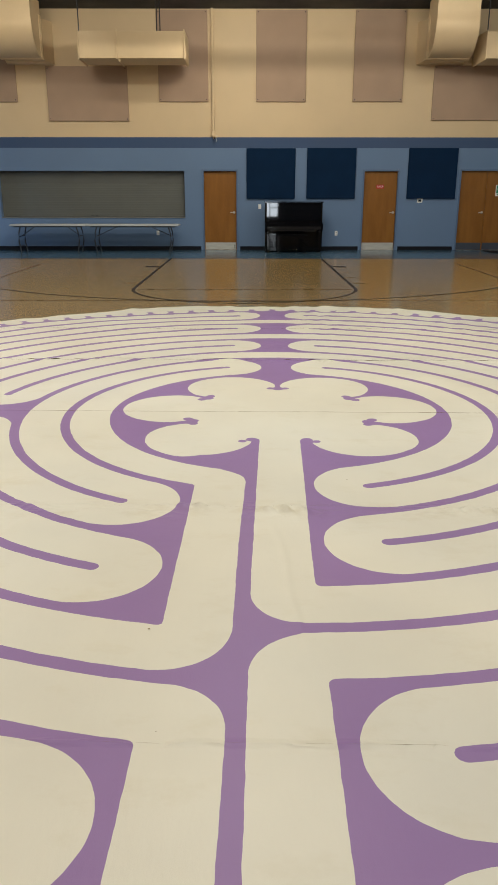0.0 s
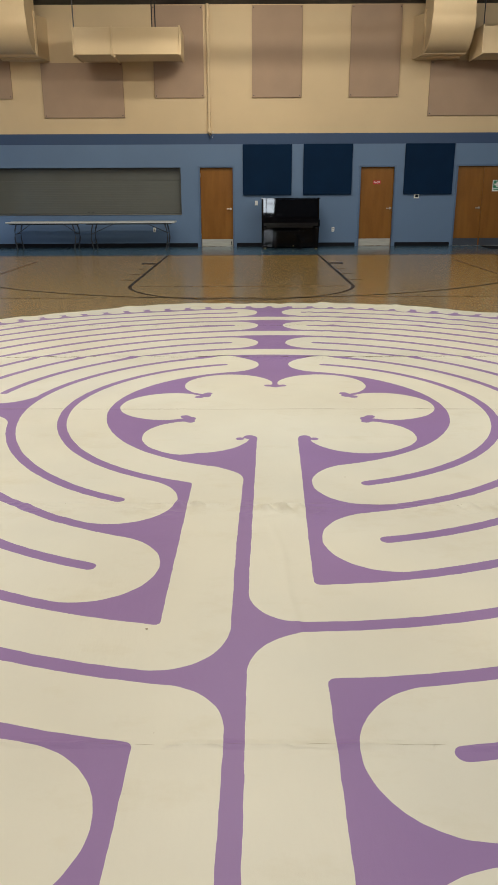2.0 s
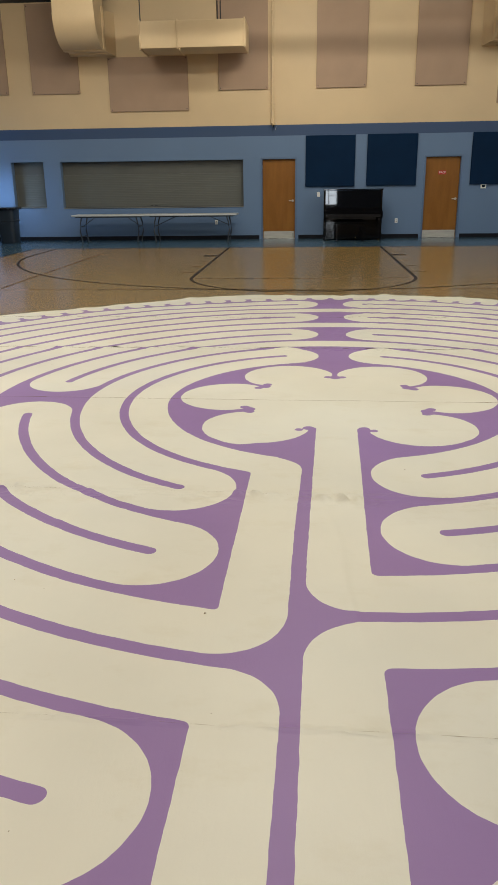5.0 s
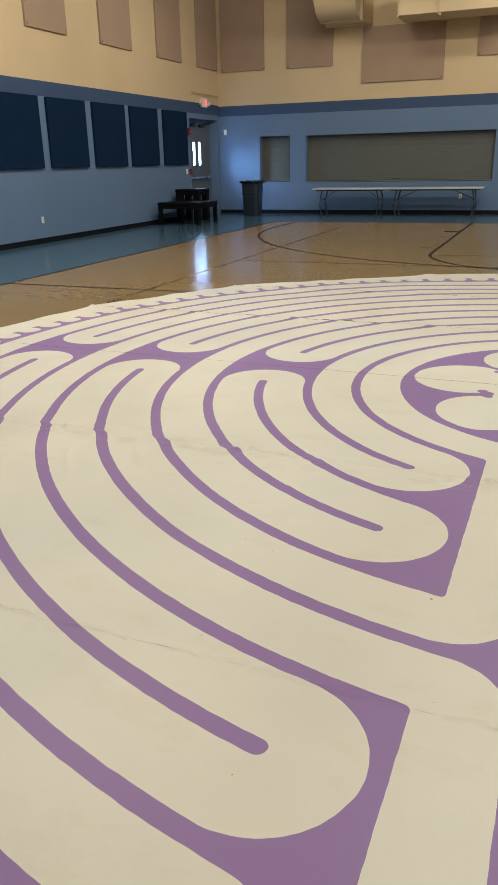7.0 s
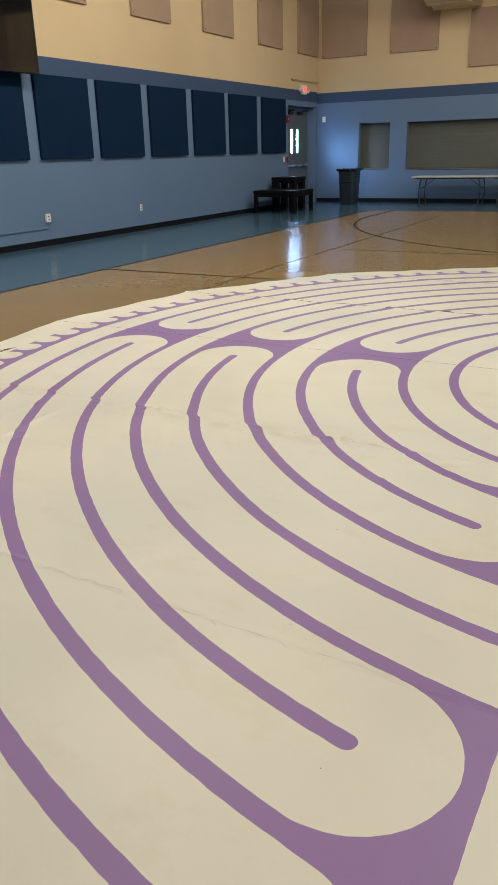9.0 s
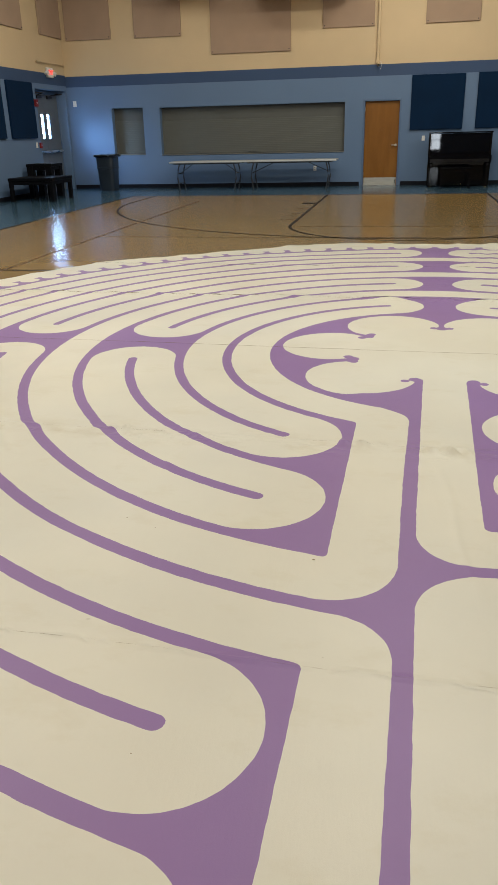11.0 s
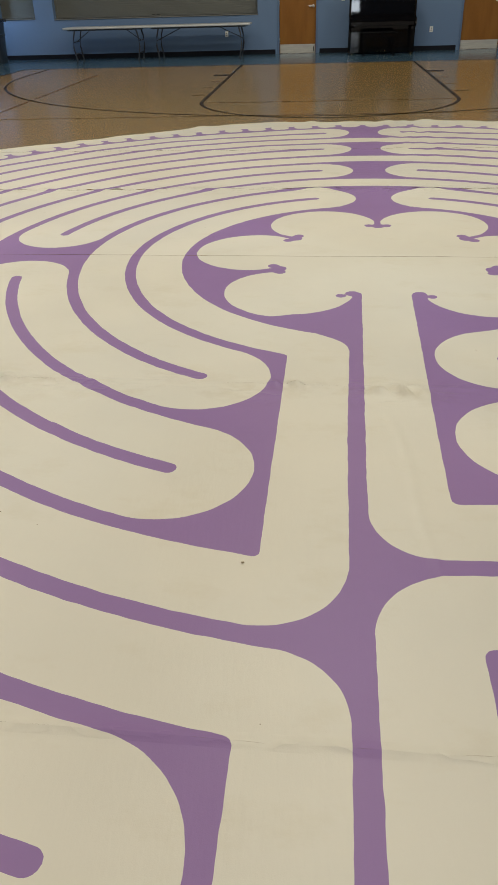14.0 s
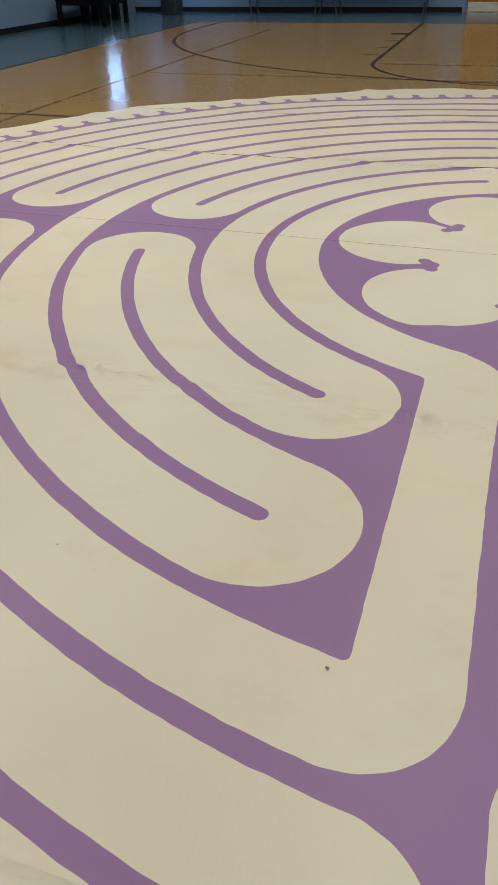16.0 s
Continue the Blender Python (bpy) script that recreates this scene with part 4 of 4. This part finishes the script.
def duct_box(x0, x1, label):
    ob = thing("duct_run", (x0 + x1) / 2, 15.20, 4.70, label, "air duct", group="ceiling ducts")
    L = x1 - x0
    part("body", box(-L / 2, L / 2, 0.0, 1.05, 0.0, 0.60, bevel=0.006), M["duct"], ob)
    for fx in (-L / 2 + 0.95, L / 2 - 0.03, -L / 2 + 0.012):
        part("flange", box(fx - 0.016, fx + 0.016, -0.03, 1.08, -0.03, 0.63, bevel=0.004), M["duct"], ob)
    for fx in (-L / 2 + 0.03, L / 2 - 0.70, L / 2 - 0.62):
        b = bmesh.new()
        tube(b, [(fx, 0.10, 0.6), (fx, 0.10, TOP - 4.70)], 0.014, 6)
        part("hanger_rod", b, M["dark_metal"], ob)
    b = bmesh.new()
    tube(b, [(-L / 2 + 1.0, 0.05, -0.06), (-L / 2 + 1.0, 0.05, 0.0)], 0.03, 8)
    part("damper_knob", b, M["duct"], ob)
    return ob


duct_box(-4.45, -1.80, "cream painted square duct hung on dark rods")
duct_box(5.60, 8.25, "cream painted square duct hung on dark rods")

# unseen pipe, added to throw the soft dark band on the far wall
main = thing("shadow_pipe", 0, 12.0, 5.70, "unseen dark pipe added to shade a band of the far wall", "pipe")
b = bmesh.new()
tube(b, [(LEFT, 0, 0), (RIGHT, 0, 0)], 0.055, 12)
part("pipe_run", b, M["dark_metal"], main, smooth=True)
for hx in (-7.4, -3.7, 0.0, 3.7, 7.4):
    b = bmesh.new()
    tube(b, [(hx, 0, 0.05), (hx, 0, TOP - 5.70)], 0.008, 6)
    part("hanger_rod", b, M["dark_metal"], main)

pipe = thing("wall_pipe", -1.205, FAR - 0.06, 3.02, "thin cream pipe down the wall with a small security camera", "pipe")
b = bmesh.new()
tube(b, [(0, 0, 0.10), (0, 0, TOP - 3.02)], 0.040, 12)
part("conduit", b, M["duct"], pipe, smooth=True)
for z in (0.5, 1.6, 2.7):
    part("clamp", box(-0.05, 0.05, -0.046, 0.058, z, z + 0.03, bevel=0.004), M["duct"], pipe)
b = box(-0.05, 0.05, -0.05, 0.058, 0.0, 0.12, bevel=0.01)
part("junction_box", b, M["duct"], pipe)
b = bmesh.new()
tube(b, [(0.02, -0.02, -0.01), (0.03, -0.10, -0.05)], 0.035, 12)
part("camera_body", b, M["duct"], pipe, smooth=True)
b = bmesh.new()
tube(b, [(0.03, -0.098, -0.05), (0.031, -0.105, -0.054)], 0.028, 12)
part("camera_eye", b, M["screen"], pipe)
b = bmesh.new()
tube(b, [(0.06, 0, 0.03), (0.10, -0.01, 0.02), (0.09, 0.0, -0.10), (0.07, 0.03, -0.14)], 0.006, 6)
part("cable", b, M["white_box"], pipe)

# ---------------------------------------------------------------- furniture


def folding_table(x, y, L, label):
    ob = thing("folding_table", x, y, 0, label, "folding table", group="folding tables by the counter")
    Wd, H = 0.74, 0.735
    part("tabletop", box(-L / 2, L / 2, -Wd / 2, Wd / 2, H - 0.045, H, bevel=0.016, seg=3), M["plastic_white"], ob, smooth=True)
    for s in (-1, 1):
        for yy in (-0.29, 0.29):
            b = bmesh.new()
            xx = s * (L / 2 - 0.23)
            tube(b, [(xx - s * 0.05, yy, H - 0.05), (xx, yy, 0.52), (xx + s * 0.02, yy, 0.30), (xx - s * 0.03, yy, 0.012)], 0.018, 8)
            part("leg", b, M["leg"], ob)
            b = bmesh.new()
            tube(b, [(xx - s * 0.03, yy, 0.0), (xx - s * 0.03, yy, 0.03)], 0.021, 8)
            part("foot_cap", b, M["leg"], ob)
        b = bmesh.new()
        for zz in (0.16, 0.42):
            tube(b, [(s * (L / 2 - 0.225), -0.27, zz), (s * (L / 2 - 0.225), 0.27, zz)], 0.011, 8)
        part("cross_bar", b, M["leg"], ob)
        b = bmesh.new()
        tube(b, [(s * (L / 2 - 0.22), 0.0, 0.42), (s * 0.42, 0.0, H - 0.05)], 0.010, 8)
        part("brace", b, M["leg"], ob)
    b = bmesh.new()
    for yy in (-0.30, 0.28):
        add_box(b, -L / 2 + 0.1, L / 2 - 0.1, yy, yy + 0.02, H - 0.075, H - 0.046)
    part("under_rail", b, M["leg"], ob)
    return ob


folding_table(-5.685, 16.04, 2.07, "shorter white folding table on grey tube legs under the shutter")
folding_table(-3.395, 16.04, 2.50, "longer white folding table on grey tube legs under the shutter")

# upright piano
pn = thing("upright_piano", 0.99, FAR - 0.36, 0, "glossy black upright piano against the blue wall", "piano")
PW = 0.785
for s in (-1, 1):
    a, b_ = sorted((s * (PW - 0.045), s * PW))
    part("side_panel", prism(bmesh.new(), [(-0.02, 0.03), (-0.02, 1.30), (-0.34, 1.30), (-0.37, 0.78), (-0.60, 0.76), (-0.62, 0.60), (-0.38, 0.54), (-0.36, 0.03)], "x", a, b_), M["piano"], pn)
    part("front_leg", box(*sorted((s * (PW - 0.13), s * (PW - 0.05))), -0.60, -0.53, 0.06, 0.585, bevel=0.010), M["piano"], pn)
    part("toe_block", box(*sorted((s * (PW - 0.14), s * (PW - 0.03))), -0.63, -0.36, 0.03, 0.075, bevel=0.010), M["piano"], pn)
    b = bmesh.new()
    tube(b, [(s * (PW - 0.09) - 0.015, -0.60, 0.016), (s * (PW - 0.09) + 0.015, -0.60, 0.016)], 0.015, 12)
    part("caster", b, M["brass"], pn)
part("lid", box(-PW - 0.02, PW + 0.02, -0.38, 0.0, 1.30, 1.328, bevel=0.006), M["piano"], pn)
part("upper_panel", box(-PW + 0.045, PW - 0.045, -0.335, -0.31, 0.80, 1.295, bevel=0.004), M["piano"], pn)
part("music_shelf", box(-PW + 0.05, PW - 0.05, -0.385, -0.33, 0.83, 0.85, bevel=0.004), M["piano"], pn)
part("fallboard", prism(bmesh.new(), [(-0.33, 0.80), (-0.40, 0.83), (-0.585, 0.755), (-0.595, 0.70), (-0.33, 0.70)], "x", -PW + 0.046, PW - 0.046), M["piano"], pn)
part("key_bed", box(-PW + 0.046, PW - 0.046, -0.61, -0.33, 0.60, 0.695, bevel=0.008), M["piano"], pn)
part("lower_panel", box(-PW + 0.045, PW - 0.045, -0.345, -0.32, 0.14, 0.598, bevel=0.004), M["piano"], pn)
part("bottom_rail", box(-PW + 0.045, PW - 0.045, -0.37, -0.30, 0.03, 0.135, bevel=0.006), M["piano"], pn)
part("back_frame", box(-PW + 0.046, PW - 0.046, -0.29, -0.03, 0.04, 1.29), M["piano"], pn)
for k in (-1, 0, 1):
    b = bmesh.new()
    tube(b, [(k * 0.09, -0.37, 0.075), (k * 0.09, -0.45, 0.07), (k * 0.09, -0.47, 0.062)], 0.014, 8)
    part("pedal", b, M["brass"], pn)


# bench tucked up to the piano
pb = thing("piano_bench", 0.90, FAR - 1.30, 0, "black lacquered piano bench in front of the piano", "bench")
part("seat", box(-0.40, 0.40, -0.18, 0.18, 0.47, 0.515, bevel=0.012, seg=2), M["piano"], pb)
part("apron", box(-0.37, 0.37, -0.155, 0.155, 0.39, 0.469), M["piano"], pb)
for sx in (-1, 1):
    for sy in (-1, 1):
        part("leg", box(sx * 0.345 - 0.025, sx * 0.345 + 0.025, sy * 0.13 - 0.025, sy * 0.13 + 0.025, 0.0, 0.389, bevel=0.004), M["piano"], pb)


def black_bench(name, x, y, w, d, h, leg, label):
    ob = thing(name, x, y, 0, label, "bench", group="black wooden benches")
    part("seat", box(-w / 2, w / 2, -d / 2, d / 2, h - 0.07, h, bevel=0.006), M["black_wood"], ob)
    for sx in (-1, 1):
        for sy in (-1, 1):
            cx, cy = sx * (w / 2 - leg / 2 - 0.01), sy * (d / 2 - leg / 2 - 0.01)
            part("leg", box(cx - leg / 2, cx + leg / 2, cy - leg / 2, cy + leg / 2, 0, h - 0.071, bevel=0.005), M["black_wood"], ob)
    part("apron", box(-w / 2 + 0.03, w / 2 - 0.03, -d / 2 + 0.025, -d / 2 + 0.05, h - 0.15, h - 0.072), M["black_wood"], ob)
    part("apron", box(w / 2 - 0.05, w / 2 - 0.025, -d / 2 + 0.055, d / 2 - 0.03, h - 0.15, h - 0.072), M["black_wood"], ob)
    return ob


black_bench("low_bench", -9.14, 12.78, 1.15, 1.16, 0.545, 0.088, "low black painted wooden bench by the wall")
black_bench("tall_bench", -9.45, 13.72, 0.68, 0.70, 0.82, 0.16, "taller black painted wooden stand behind a bench")

# rubbish bin
rb = thing("rubbish_bin", -8.52, 15.75, 0, "tall slate-grey plastic rubbish bin lined with a black bag", "bin")


rb.scale = (0.95, 0.95, 0.95)


def tapered(bm, sections, open_top=False):
    rings = []
    for hx, hy, z in sections:
        pts = []
        for k in range(24):
            a = 2 * math.pi * (k + 0.5) / 24
            c, s = math.cos(a), math.sin(a)
            p = 0.35
            pts.append(bm.verts.new((hx * math.copysign(abs(c) ** p, c), hy * math.copysign(abs(s) ** p, s), z)))
        rings.append(pts)
    for a, b in zip(rings, rings[1:]):
        for k in range(24):
            bm.faces.new((a[k], a[(k + 1) % 24], b[(k + 1) % 24], b[k]))
    bm.faces.new(rings[0][::-1])
    bm.faces.new(rings[-1])
    return bm


part("body", tapered(bmesh.new(), [(0.215, 0.22, 0.0), (0.23, 0.24, 0.06), (0.255, 0.27, 0.62), (0.275, 0.285, 0.63), (0.275, 0.285, 0.66), (0.262, 0.275, 0.67), (0.275, 0.29, 0.96)]), M["bin"], rb, smooth=True)
part("rim", tapered(bmesh.new(), [(0.285, 0.30, 0.955), (0.30, 0.315, 0.965), (0.30, 0.315, 0.995), (0.27, 0.28, 1.0)]), M["bin"], rb, smooth=True)
bm = bmesh.new()
tapered(bm, [(0.312, 0.325, 0.945), (0.338, 0.35, 0.965), (0.340, 0.35, 0.99), (0.315, 0.325, 1.008), (0.24, 0.25, 1.004)])
for v in bm.verts:
    n_ = noise.noise(v.co * 9.0)
    v.co += Vector((v.co.x, v.co.y, 0)).normalized() * 0.02 * n_ + Vector((0, 0, 0.018 * noise.noise(v.co * 7.0)))
part("bag_rim", bm, M["bag"], rb, "black bin bag folded over the rim", smooth=True)
part("grip", box(-0.12, 0.12, -0.285, -0.25, 0.56, 0.60, bevel=0.008), M["bin"], rb)
part("side_handle", box(-0.335, -0.28, -0.07, 0.07, 0.90, 0.94, bevel=0.01), M["bin"], rb)

# glazed door in the wall behind the walk
gd = thing("glazed_door", 1.10, BACK, 0, "steel door with a daylit glass pane in the back wall", "door", rz=180, kind="structure")
bm = bmesh.new()
for a, b_, c, d in ((-0.50, -0.40, 0, 2.13), (0.40, 0.50, 0, 2.13), (-0.40, 0.40, 0, 0.25), (-0.40, 0.40, 1.12, 2.13)):
    add_box(bm, a, b_, -0.05, -0.002, c, d, bevel=0.004)
part("leaf", bm, M["grey_door"], gd)
part("glass_pane", box(-0.40, 0.40, -0.02, -0.006, 0.25, 1.12), M["back_daylight"], gd)
part("glazing_bar", box(0.06, 0.10, -0.045, -0.021, 0.25, 1.12), M["grey_door"], gd)
part("glazing_bar", box(-0.40, 0.06, -0.045, -0.021, 0.74, 0.78), M["grey_door"], gd)

# crumbs and specks on the cloth
bm = bmesh.new()
for k, (cx, cy, size) in enumerate(((-0.58, -2.85, 0.0046), (-1.37, -2.65, 0.003), (-1.23, -2.71, 0.002), (-0.93, -3.84, 0.002), (-0.49, -3.39, 0.0018), (-1.71, -1.71, 0.005), (0.32, -1.37, 0.003))):
    made = bmesh.ops.create_icosphere(bm, subdivisions=1, radius=size)
    for v in made["verts"]:
        v.co = Vector((v.co.x * (1.3 - 0.1 * (k % 3)), v.co.y * 0.8, v.co.z * 0.35)) * (1 + 0.3 * noise.noise(v.co * 200 + Vector((k, 0, 0)))) + Vector((cx, cy, 0.0115))
M["crumb"] = surface("dry_brown_crumb", (0.34, 0.26, 0.16), rough=0.9)
tagged(part("floor_crumbs", bm, M["crumb"]), "small dry brown crumbs lying on the canvas", "crumbs", kind="stuff")
